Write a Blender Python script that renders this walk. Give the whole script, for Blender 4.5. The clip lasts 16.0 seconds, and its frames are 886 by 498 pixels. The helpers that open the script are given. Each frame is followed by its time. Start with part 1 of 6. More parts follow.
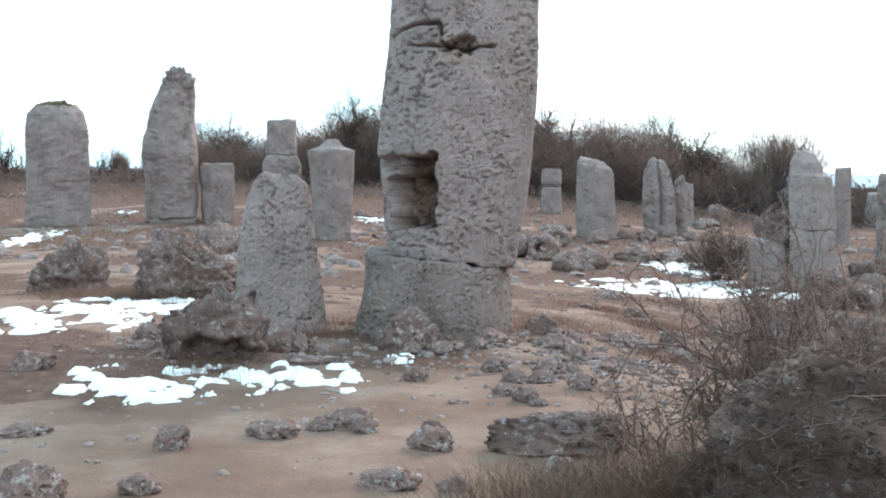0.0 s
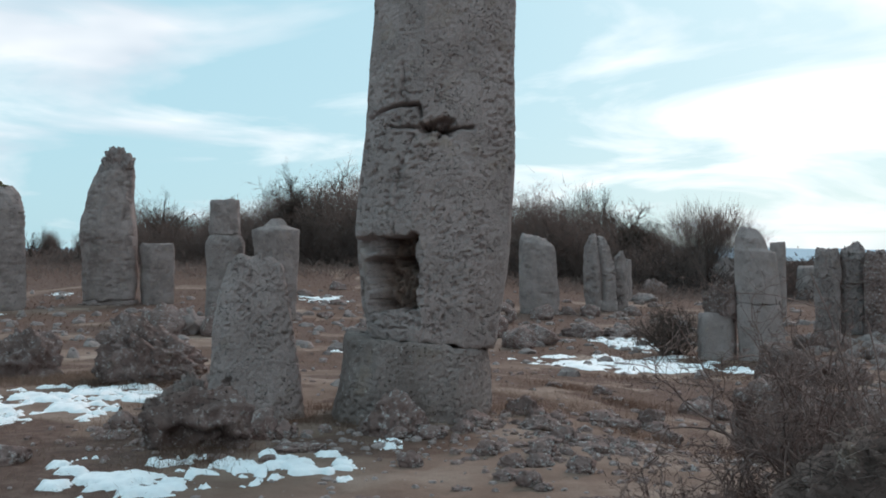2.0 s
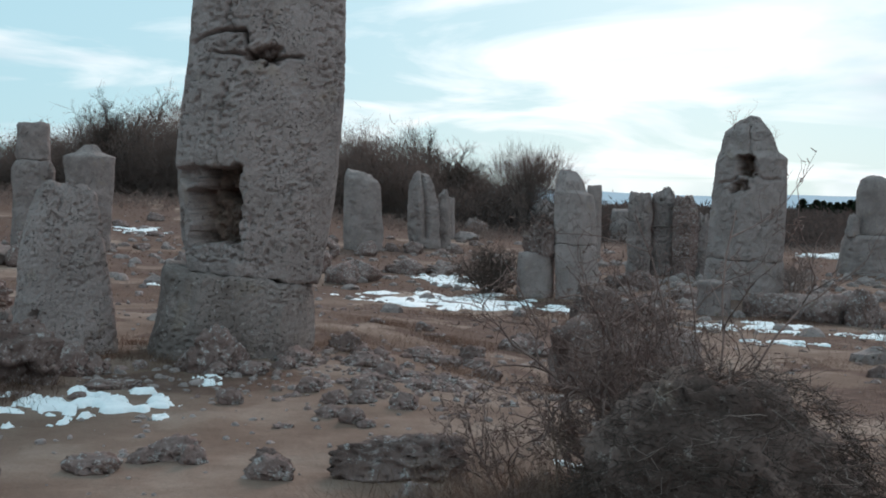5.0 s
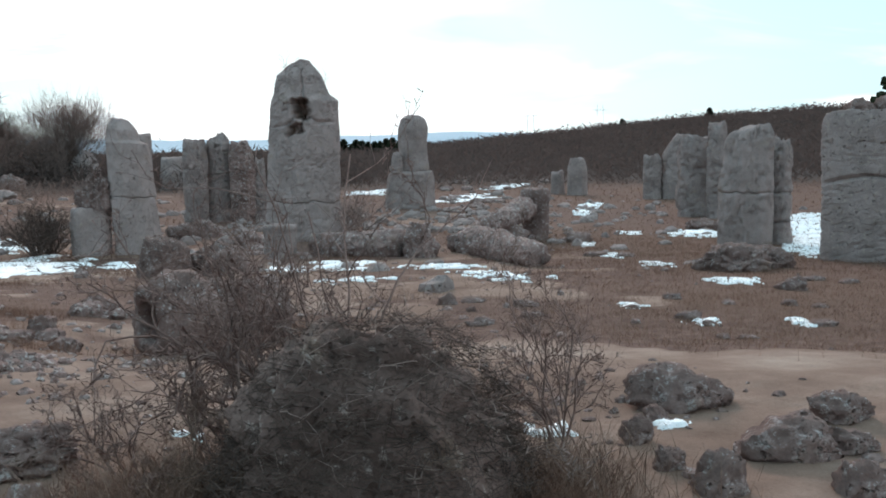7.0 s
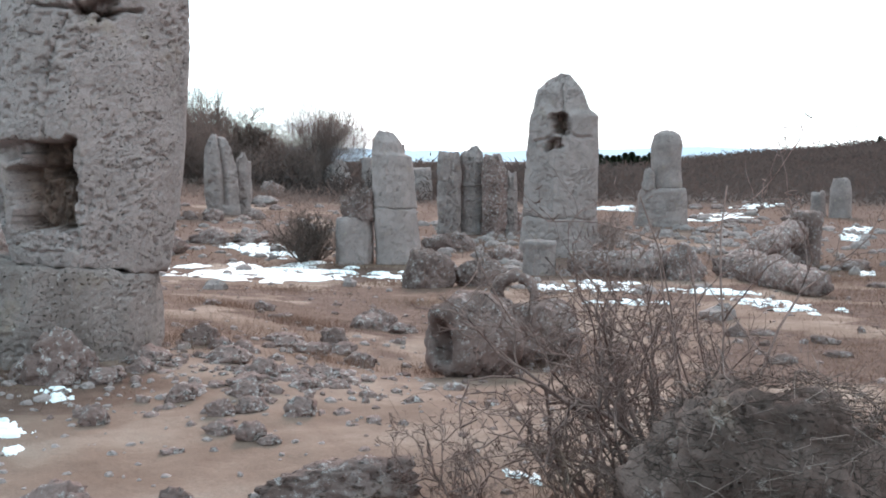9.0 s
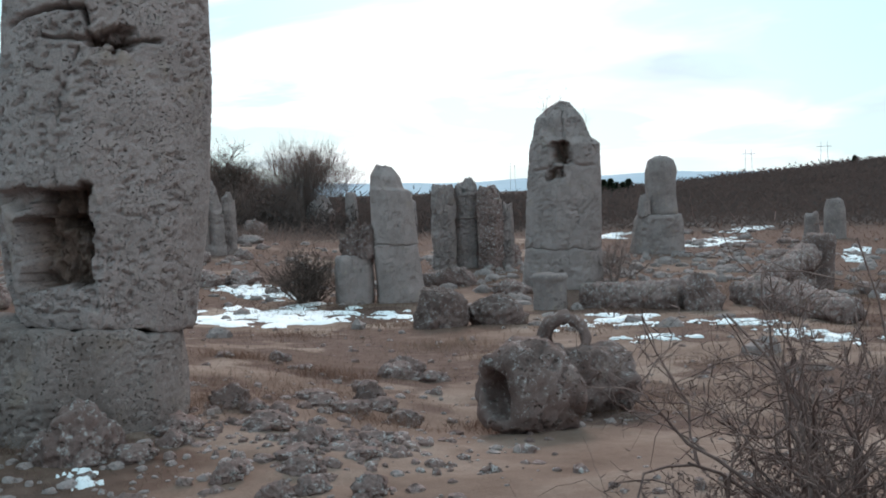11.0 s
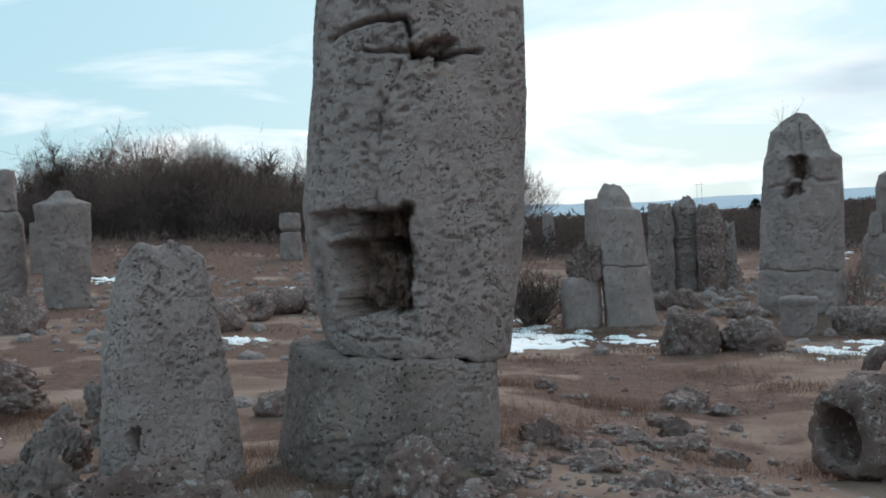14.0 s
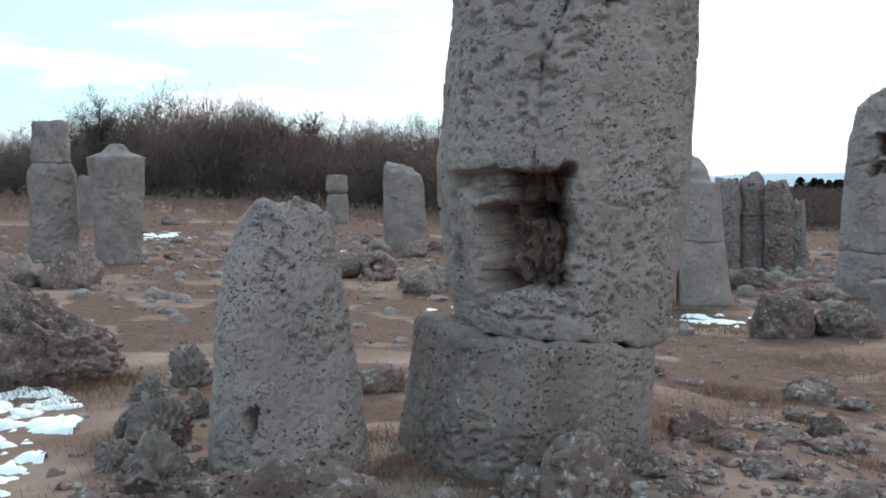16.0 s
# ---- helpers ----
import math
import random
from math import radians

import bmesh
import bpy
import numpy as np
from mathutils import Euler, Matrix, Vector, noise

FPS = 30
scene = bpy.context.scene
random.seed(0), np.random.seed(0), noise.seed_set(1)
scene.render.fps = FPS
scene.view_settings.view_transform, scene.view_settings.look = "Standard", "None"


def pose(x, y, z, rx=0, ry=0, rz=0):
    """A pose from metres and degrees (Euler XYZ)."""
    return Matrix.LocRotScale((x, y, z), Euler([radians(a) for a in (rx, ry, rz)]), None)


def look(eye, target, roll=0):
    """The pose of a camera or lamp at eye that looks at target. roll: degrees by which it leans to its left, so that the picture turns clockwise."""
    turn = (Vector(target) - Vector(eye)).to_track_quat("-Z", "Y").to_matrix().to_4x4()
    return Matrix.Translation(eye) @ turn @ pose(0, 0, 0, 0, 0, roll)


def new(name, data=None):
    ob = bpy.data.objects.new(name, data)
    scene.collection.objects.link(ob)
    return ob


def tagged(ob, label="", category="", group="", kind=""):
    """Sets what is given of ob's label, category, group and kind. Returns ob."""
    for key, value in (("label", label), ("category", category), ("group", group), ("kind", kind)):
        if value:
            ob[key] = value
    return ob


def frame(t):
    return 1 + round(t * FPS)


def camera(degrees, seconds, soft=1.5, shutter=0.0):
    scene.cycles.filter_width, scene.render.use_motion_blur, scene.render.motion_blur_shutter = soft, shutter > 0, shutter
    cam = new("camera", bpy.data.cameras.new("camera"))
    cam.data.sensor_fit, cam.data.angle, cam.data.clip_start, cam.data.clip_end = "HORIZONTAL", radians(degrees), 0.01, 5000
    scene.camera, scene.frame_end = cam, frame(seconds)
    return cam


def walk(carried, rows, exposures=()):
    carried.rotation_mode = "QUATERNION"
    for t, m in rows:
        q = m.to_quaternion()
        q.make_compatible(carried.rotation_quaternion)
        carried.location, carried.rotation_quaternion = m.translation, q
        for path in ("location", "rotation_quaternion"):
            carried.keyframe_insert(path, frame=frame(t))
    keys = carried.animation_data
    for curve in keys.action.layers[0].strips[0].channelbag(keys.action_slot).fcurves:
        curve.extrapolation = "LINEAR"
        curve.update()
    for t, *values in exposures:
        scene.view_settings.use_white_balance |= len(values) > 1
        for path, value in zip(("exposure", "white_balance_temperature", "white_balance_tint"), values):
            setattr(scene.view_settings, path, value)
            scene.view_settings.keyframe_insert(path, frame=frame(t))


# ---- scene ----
# ---- camera and walk ----
cam = camera(45.6, 16.0, soft=1.8)
PATH = [
    (0, (0.209, 0.186, 1.637), (0.178, 2.182, 1.514), 0.32),
    (0.5, (0.054, 0.251, 1.652), (0.067, 2.251, 1.631), 0.34),
    (1, (-0.183, 0.266, 1.685), (-0.074, 2.263, 1.694), 0.44),
    (1.5, (-0.278, 0.242, 1.683), (-0.163, 2.239, 1.690), 1.31),
    (2, (-0.301, 0.276, 1.676), (-0.204, 2.273, 1.699), -0.28),
    (2.5, (-0.306, 0.317, 1.672), (-0.204, 2.314, 1.696), -0.42),
    (3, (-0.315, 0.316, 1.678), (-0.231, 2.314, 1.695), -0.21),
    (5.5, (-0.311, 0.508, 1.663), (0.316, 2.403, 1.536), 0.14),
    (6, (-0.070, 0.660, 1.624), (0.771, 2.468, 1.477), -1.41),
    (6.5, (-0.136, 0.744, 1.653), (0.875, 2.461, 1.475), -0.14),
    (7, (-0.493, 0.873, 1.680), (0.691, 2.473, 1.484), -1.16),
    (7.5, (-0.669, 0.813, 1.741), (0.421, 2.471, 1.489), 0.51),
    (8, (-0.709, 1.277, 1.694), (0.205, 3.033, 1.411), 0.44),
    (8.5, (-0.794, 1.466, 1.756), (0.043, 3.269, 1.539), -0.24),
    (9, (-0.845, 1.613, 1.767), (-0.035, 3.435, 1.599), -0.03),
    (11.5, (-1.178, 2.962, 1.844), (-0.326, 4.770, 1.773), -2.34),
    (12, (-1.327, 3.065, 1.871), (-0.605, 4.930, 1.858), -2.96),
    (12.5, (-1.427, 3.127, 1.849), (-0.847, 5.040, 1.814), -2.44),
    (13, (-1.523, 3.414, 1.827), (-0.967, 5.333, 1.749), -2.49),
    (13.5, (-1.624, 3.644, 1.866), (-1.126, 5.580, 1.784), -2.35),
    (14, (-1.869, 3.808, 1.842), (-1.338, 5.736, 1.786), -2.47),
    (14.5, (-2.120, 3.923, 1.847), (-1.573, 5.847, 1.815), -1.36),
    (15, (-2.215, 4.211, 1.816), (-1.702, 6.142, 1.729), -0.75),
    (15.5, (-2.245, 4.608, 1.845), (-1.728, 6.535, 1.719), -1.01),
    (16, (-2.425, 4.937, 1.825), (-1.956, 6.878, 1.709), -0.47),
]
EXPOSURES = [(0.0, 1.19, 6860, 26), (0.5, 0.79, 6850, 25.5), (1.2, 0.22, 6760, 23.3), (3.0, -0.01, 6735, 23.3), (5.4, 0.04, 6740, 23.5), (6.2, 0.20, 6770, 24), (7.0, 0.46, 6820, 25), (8.0, 0.94, 6900, 27), (9.2, 1.11, 6940, 28.5),
             (11.3, 0.12, 6760, 24), (12.0, -0.22, 6730, 23.3), (12.5, -0.30, 6735, 23.5), (13.0, -0.17, 6740, 24), (14.5, 0.10, 6720, 23), (15.2, 0.22, 6720, 22.5), (16.0, 0.60, 6750, 23.5)]
walk(cam, [(t, look(eye, target, roll)) for t, eye, target, roll in PATH], EXPOSURES)

# ---- world and sun ----
SUN_ELEVATION, SUN_AZIMUTH = 28.0, 28.0
world = bpy.data.worlds.new("world")
scene.world = world
world.use_nodes = True
wn, wl = world.node_tree.nodes, world.node_tree.links
wn.clear()


def wnode(kind, **values):
    n = wn.new(kind)
    for k, v in values.items():
        n.inputs[k].default_value = v
    return n


sky = wn.new("ShaderNodeTexSky")
sky.sky_type, sky.sun_disc = "NISHITA", False
sky.sun_elevation, sky.sun_rotation = radians(SUN_ELEVATION), radians(SUN_AZIMUTH)
sky.air_density, sky.dust_density = 1.0, 1.5
coord = wn.new("ShaderNodeTexCoord")
split = wn.new("ShaderNodeSeparateXYZ")
wl.new(coord.outputs["Generated"], split.inputs[0])
# cloud sheets seen on a flat layer above: direction divided by height
lift = wn.new("ShaderNodeMath")
lift.operation = "MAXIMUM"
lift.inputs[1].default_value = 0.02
wl.new(split.outputs["Z"], lift.inputs[0])
raise_ = wn.new("ShaderNodeMath")
raise_.operation = "ADD"
raise_.inputs[1].default_value = 0.14
wl.new(lift.outputs[0], raise_.inputs[0])
flat = wn.new("ShaderNodeVectorMath")
flat.operation = "DIVIDE"
wl.new(coord.outputs["Generated"], flat.inputs[0])
both = wn.new("ShaderNodeCombineXYZ")
for k in range(3):
    wl.new(raise_.outputs[0], both.inputs[k])
wl.new(both.outputs[0], flat.inputs[1])
cloud = wnode("ShaderNodeTexNoise", Scale=0.95, Detail=6.0, Roughness=0.52, Distortion=0.6)
wl.new(flat.outputs[0], cloud.inputs["Vector"])
cover = wn.new("ShaderNodeValToRGB")
cover.color_ramp.elements[0].position, cover.color_ramp.elements[1].position = 0.46, 0.66
wl.new(cloud.outputs["Fac"], cover.inputs[0])
shade = wnode("ShaderNodeTexNoise", Scale=0.7, Detail=4.0, Roughness=0.5)
shift = wn.new("ShaderNodeVectorMath")
shift.operation = "ADD"
shift.inputs[1].default_value = (4.3, 1.7, 2.0)
wl.new(flat.outputs[0], shift.inputs[0])
wl.new(shift.outputs[0], shade.inputs["Vector"])
tone = wn.new("ShaderNodeValToRGB")
tone.color_ramp.elements[0].position, tone.color_ramp.elements[0].color = 0.36, (0.43, 0.58, 0.64, 1)
tone.color_ramp.elements[1].position, tone.color_ramp.elements[1].color = 0.58, (0.90, 1.0, 0.97, 1)
wl.new(shade.outputs["Fac"], tone.inputs[0])
bg_sky = wnode("ShaderNodeBackground", Strength=0.115)
wl.new(sky.outputs[0], bg_sky.inputs["Color"])
bg_pale = wnode("ShaderNodeBackground", Color=(0.435, 0.845, 0.94, 1), Strength=0.88)
blue = wn.new("ShaderNodeMixShader")
blue.inputs[0].default_value = 0.88
wl.new(bg_sky.outputs[0], blue.inputs[1])
wl.new(bg_pale.outputs[0], blue.inputs[2])
bg_cloud = wnode("ShaderNodeBackground", Strength=1.28)
wl.new(tone.outputs[0], bg_cloud.inputs["Color"])
mix = wn.new("ShaderNodeMixShader")
wl.new(cover.outputs[0], mix.inputs[0])
wl.new(blue.outputs[0], mix.inputs[1])
wl.new(bg_cloud.outputs[0], mix.inputs[2])
out = wn.new("ShaderNodeOutputWorld")
wl.new(mix.outputs[0], out.inputs[0])

sun = new("sun", bpy.data.lights.new("sun", "SUN"))
sun.data.energy, sun.data.angle, sun.data.color = 1.3, radians(20), (1.0, 0.86, 0.76)
_a, _e = radians(SUN_AZIMUTH), radians(SUN_ELEVATION)
sun.matrix_world = look((0, 0, 30), (-30 * math.sin(_a) * math.cos(_e), -30 * math.cos(_a) * math.cos(_e), 30 - 30 * math.sin(_e)))


# ---- noise in numpy ----
def _hash(i, j, k, seed):
    h = (i * 374761393 + j * 668265263 + k * 2147483647 + seed * 1274126177) & 0xFFFFFFFF
    h = ((h ^ (h >> 13)) * 1274126177) & 0xFFFFFFFF
    h = ((h ^ (h >> 16)) * 2246822519) & 0xFFFFFFFF
    return ((h ^ (h >> 15)) & 0xFFFF) / 65535.0


def vnoise(p, seed=0):
    """Smooth value noise, 0 to 1, at an array of points (n, 3)."""
    p = np.asarray(p, float)
    f = np.floor(p)
    w = p - f
    w = w * w * w * (w * (w * 6 - 15) + 10)
    i, j, k = (f[:, a].astype(np.int64) for a in range(3))
    total = 0.0
    for a in (0, 1):
        for b in (0, 1):
            for c in (0, 1):
                share = (w[:, 0] if a else 1 - w[:, 0]) * (w[:, 1] if b else 1 - w[:, 1]) * (w[:, 2] if c else 1 - w[:, 2])
                total = total + share * _hash(i + a, j + b, k + c, seed)
    return total


def fbm(p, seed=0, octaves=4, gain=0.5):
    p = np.asarray(p, float)
    total, size, norm = 0.0, 1.0, 0.0
    for o in range(octaves):
        total = total + size * vnoise(p * 2.03 ** o + 17.3 * o, seed + o)
        norm += size
        size *= gain
    return total / norm


def step(a, b, x):
    u = np.clip((x - a) / (b - a), 0, 1)
    return u * u * (3 - 2 * u)


# ---- the lie of the land ----
def land(x, y):
    """Height of the broad ground: level near the walk, a shallow dip, a rise towards the wood."""
    x, y = np.asarray(x, float), np.asarray(y, float)
    r, a = np.hypot(x, y), np.degrees(np.arctan2(x, y))
    dip = 0.45 + 0.55 * step(-13, 11, a)
    rise = 2.2 * step(32, 95, r) * step(20, -2, a) * step(120, 80, np.abs(a))
    ridge = (5.5 * step(28, 50, a) + 3.0 * step(42, 60, a)) * step(90, 260, r)
    early = 0.42 * step(4, 18, a) * step(85, 60, a)
    return -early * step(7.5, 12.5, r) - (dip - early) * step(10, 30, r) + rise + ridge


def flat_noise(x, y, scale, seed, octaves=4):
    x, y = np.asarray(x, float), np.asarray(y, float)
    return fbm(np.stack([x.ravel() / scale, y.ravel() / scale, 0 * x.ravel() + 0.37], 1), seed, octaves).reshape(x.shape)


def relief(x, y):
    x, y = np.asarray(x, float), np.asarray(y, float)
    near = step(60, 15, np.hypot(x, y))
    return near * (0.10 * (flat_noise(x, y, 1.7, 5) - 0.5) + 0.05 * (flat_noise(x, y, 0.35, 9, 3) - 0.5))


def ground_z(x, y):
    return float(land(x, y) + relief(np.array([x]), np.array([y]))[0])


def grassy(x, y):
    """How far dry grass covers the sand, 0 to 1."""
    x, y = np.asarray(x, float), np.asarray(y, float)
    r, a = np.hypot(x, y), np.degrees(np.arctan2(x, y))
    n = flat_noise(x, y, 2.6, 21, 4)
    far = 0.03 * step(13, 30, r) + 0.10 * step(28, 42, r) + 0.08 * step(55, 75, r) + 0.18 * step(36, 47, a) * step(7, 12, r) + 0.08 * step(25, 37, a) * step(15, 24, r)
    beaten = 0.10 * np.exp(-((x + 2.5) / 2.5) ** 2 - ((y - 9) / 5) ** 2)
    return step(0.49, 0.64, n + far - beaten)


# ---- materials ----
def material(name):
    m = bpy.data.materials.new(name)
    m.use_nodes = True
    n, l = m.node_tree.nodes, m.node_tree.links
    return m, n, l, n["Principled BSDF"]


def ramp(n, l, source, stops):
    r = n.new("ShaderNodeValToRGB")
    e = r.color_ramp.elements
    while len(e) < len(stops):
        e.new(0.5)
    for s, (at, c) in zip(e, stops):
        s.position, s.color = at, (*c, 1) if len(c) == 3 else c
    l.new(source, r.inputs[0])
    return r.outputs[0]


def tex_noise(n, l, scale, detail=4.0, rough=0.55, vector=None, distortion=0.0):
    t = n.new("ShaderNodeTexNoise")
    t.inputs["Scale"].default_value, t.inputs["Detail"].default_value = scale, detail
    t.inputs["Roughness"].default_value, t.inputs["Distortion"].default_value = rough, distortion
    if vector:
        l.new(vector, t.inputs["Vector"])
    return t.outputs["Fac"]


def blend(n, l, kind, fac, a, b):
    m = n.new("ShaderNodeMix")
    m.data_type, m.blend_type = "RGBA", kind
    for socket, v in ((m.inputs[0], fac), (m.inputs[6], a), (m.inputs[7], b)):
        if isinstance(v, (int, float)):
            socket.default_value = v
        elif isinstance(v, tuple):
            socket.default_value = (*v, 1)
        else:
            l.new(v, socket)
    return m.outputs[2]


def bumped(n, l, bsdf, heights):
    """heights: (source, strength, distance) from coarse to fine."""
    last = None
    for source, strength, distance in heights:
        b = n.new("ShaderNodeBump")
        b.inputs["Strength"].default_value, b.inputs["Distance"].default_value = strength, distance
        l.new(source, b.inputs["Height"])
        if last:
            l.new(last, b.inputs["Normal"])
        last = b.outputs[0]
    l.new(last, bsdf.inputs["Normal"])


def place(n):
    return n.new("ShaderNodeTexCoord").outputs["Object"]


def stone(name, light, dark, lichen, lichen_share, pits=26.0, warm=(0.30, 0.22, 0.15), pit_shade=0.9, pale=0.0, rugged=1.0):
    """Weathered limestone: grey body, pitted, streaked, with dark crust and pale or green lichen. Shade in the pits is
    painted.
    """
    m, n, l, b = material(name)
    light, dark, lichen = ((c[0] * 1.085, c[1] * 0.93, c[2] * 0.95) for c in (light, dark, lichen))
    at = place(n)
    broad = tex_noise(n, l, 1.6, 5, 0.6, at)
    body = ramp(n, l, broad, [(0.32, dark), (0.62, light)])
    grain = tex_noise(n, l, 55, 4, 0.7, at)
    body = blend(n, l, "MULTIPLY", 0.6, body, ramp(n, l, grain, [(0.25, (0.5, 0.5, 0.5)), (0.7, (1.15, 1.14, 1.12))]))
    v = n.new("ShaderNodeTexVoronoi")
    v.inputs["Scale"].default_value, v.inputs["Randomness"].default_value = pits, 1.0
    warp = n.new("ShaderNodeTexNoise")
    warp.inputs["Scale"].default_value = 9
    l.new(at, warp.inputs["Vector"])
    mixed = n.new("ShaderNodeVectorMath")
    mixed.operation = "MULTIPLY_ADD"
    mixed.inputs[1].default_value = (0.12, 0.12, 0.12)
    l.new(warp.outputs["Color"], mixed.inputs[0])
    l.new(at, mixed.inputs[2])
    squash = n.new("ShaderNodeMapping")
    squash.inputs["Scale"].default_value = (1.0, 1.0, 1.7)
    l.new(mixed.outputs[0], squash.inputs["Vector"])
    l.new(squash.outputs[0], v.inputs["Vector"])
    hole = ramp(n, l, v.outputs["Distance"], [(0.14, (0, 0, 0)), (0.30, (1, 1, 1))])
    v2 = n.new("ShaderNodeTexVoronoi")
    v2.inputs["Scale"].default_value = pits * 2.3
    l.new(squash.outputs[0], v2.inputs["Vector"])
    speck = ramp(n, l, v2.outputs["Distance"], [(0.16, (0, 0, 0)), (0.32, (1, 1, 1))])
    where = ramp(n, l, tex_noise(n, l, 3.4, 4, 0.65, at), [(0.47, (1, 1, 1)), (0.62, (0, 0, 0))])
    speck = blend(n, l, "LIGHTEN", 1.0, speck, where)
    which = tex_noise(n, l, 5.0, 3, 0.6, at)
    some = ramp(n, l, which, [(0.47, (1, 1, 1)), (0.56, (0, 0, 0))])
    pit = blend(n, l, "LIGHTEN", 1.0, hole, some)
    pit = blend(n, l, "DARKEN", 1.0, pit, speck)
    # shade inside the pits painted on: colour multiplied down where the bump dips
    body = blend(n, l, "MULTIPLY", pit_shade, body, ramp(n, l, pit, [(0.0, (0.24, 0.225, 0.21)), (0.6, (1, 1, 1))]))
    spot = tex_noise(n, l, 9.0, 7, 0.75, at)
    grey_crust = ramp(n, l, spot, [(0.60 - 0.25 * lichen_share, (0, 0, 0)), (0.70 - 0.2 * lichen_share, (1, 1, 1))])
    body = blend(n, l, "MIX", grey_crust, body, lichen)
    if pale:
        crust = tex_noise(n, l, 13.0, 9, 0.78, at)
        body = blend(n, l, "MIX", ramp(n, l, crust, [(0.63 - 0.2 * pale, (0, 0, 0)), (0.68 - 0.2 * pale, (0.85, 0.85, 0.85))]), body, (0.44, 0.41, 0.40))
    # rust-brown of deep hollows, with their inner shade painted into the same dark colour
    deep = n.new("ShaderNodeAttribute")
    deep.attribute_name = "rust_shade"
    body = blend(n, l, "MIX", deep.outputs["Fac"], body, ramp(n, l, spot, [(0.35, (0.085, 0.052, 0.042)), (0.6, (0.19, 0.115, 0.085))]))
    stain = tex_noise(n, l, 2.3, 4, 0.6, at)
    body = blend(n, l, "MIX", ramp(n, l, stain, [(0.60, (0, 0, 0)), (0.80, (0.5, 0.5, 0.5))]), body, warm)
    l.new(body, b.inputs["Base Color"])
    b.inputs["Roughness"].default_value = 0.95
    b.inputs["Specular IOR Level"].default_value = 0.15
    bumped(n, l, b, [(broad, 0.3, 0.05), (spot, 0.42 * rugged, 0.025), (pit, 1.0, 0.03), (grain, 0.6, 0.01)])
    return m


STONE = stone("grey_limestone", (0.365, 0.343, 0.325), (0.255, 0.238, 0.223), (0.355, 0.342, 0.305), 0.12, pit_shade=0.85, pits=24.0, rugged=0.7)
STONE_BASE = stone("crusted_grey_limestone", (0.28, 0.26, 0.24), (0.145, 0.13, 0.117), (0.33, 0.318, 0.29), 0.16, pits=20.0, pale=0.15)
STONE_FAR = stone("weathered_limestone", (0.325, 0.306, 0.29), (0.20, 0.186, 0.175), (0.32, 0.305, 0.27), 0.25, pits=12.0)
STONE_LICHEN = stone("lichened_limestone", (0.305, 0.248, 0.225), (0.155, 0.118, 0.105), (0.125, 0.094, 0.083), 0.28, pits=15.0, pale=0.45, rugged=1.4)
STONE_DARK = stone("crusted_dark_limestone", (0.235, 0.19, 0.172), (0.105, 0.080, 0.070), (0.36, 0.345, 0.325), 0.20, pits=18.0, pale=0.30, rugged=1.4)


def plain(name, dark, light, scale, rough=0.9, relief_=0.4, vary=0.0, soft=False):
    """soft: thin stems that let light through from both sides."""
    m, n, l, b = material(name)
    at = place(n)
    f = tex_noise(n, l, scale, 5, 0.65, at)
    c = ramp(n, l, f, [(0.3, dark), (0.7, light)])
    if vary:
        isl = n.new("ShaderNodeNewGeometry").outputs["Random Per Island"]
        c = blend(n, l, "MULTIPLY", vary, c, ramp(n, l, isl, [(0.0, (0.45, 0.42, 0.40)), (1.0, (1.3, 1.25, 1.2))]))
    l.new(c, b.inputs["Base Color"])
    b.inputs["Roughness"].default_value = rough
    b.inputs["Specular IOR Level"].default_value = 0.15
    if soft:
        front, back, half = n.new("ShaderNodeBsdfDiffuse"), n.new("ShaderNodeBsdfTranslucent"), n.new("ShaderNodeMixShader")
        for k, s in enumerate((front, back)):
            l.new(c, s.inputs["Color"])
            l.new(s.outputs[0], half.inputs[k + 1])
        half.inputs[0].default_value = 0.5
        for o in n:
            if o.type == "OUTPUT_MATERIAL":
                l.new(half.outputs[0], o.inputs["Surface"])
    else:
        bumped(n, l, b, [(f, relief_, 0.01)])
    return m


BARK = plain("twig_bark", (0.16, 0.116, 0.108), (0.34, 0.262, 0.24), 14, vary=0.5)
BARK_RED = plain("red_brown_twig", (0.13, 0.083, 0.068), (0.29, 0.195, 0.155), 14, vary=0.5)
BARK_FAR = plain("tree_bark", (0.082, 0.064, 0.058), (0.12, 0.094, 0.084), 3, soft=True)
SCRUB = plain("bare_scrub", (0.15, 0.112, 0.102), (0.20, 0.152, 0.138), 0.25, vary=0.15, soft=True)
SCRUB_FAR = plain("dark_far_scrub", (0.08, 0.062, 0.058), (0.115, 0.089, 0.083), 0.12, vary=0.15, soft=True)
GRASS = plain("dry_grass", (0.175, 0.122, 0.10), (0.29, 0.21, 0.172), 2.0, vary=0.5, soft=True)
GRASS_RED = plain("russet_dry_grass", (0.125, 0.078, 0.062), (0.215, 0.140, 0.110), 1.5, vary=0.5, soft=True)
PINE = plain("pine_needles", (0.015, 0.022, 0.014), (0.05, 0.065, 0.035), 6)
STEEL = plain("galvanised_steel", (0.42, 0.45, 0.47), (0.5, 0.53, 0.55), 2, rough=0.6)
# distance haze is put into the base colour as pale blue
HAZE_HILL = plain("haze_blue_hill", (0.30, 0.43, 0.52), (0.36, 0.49, 0.58), 0.004)
MOSS = plain("dry_moss", (0.06, 0.055, 0.035), (0.15, 0.125, 0.07), 30)
MOUND = stone("dark_lichened_boulder", (0.20, 0.155, 0.135), (0.085, 0.064, 0.055), (0.40, 0.385, 0.35), 0.08, pits=30.0, pit_shade=0.25)
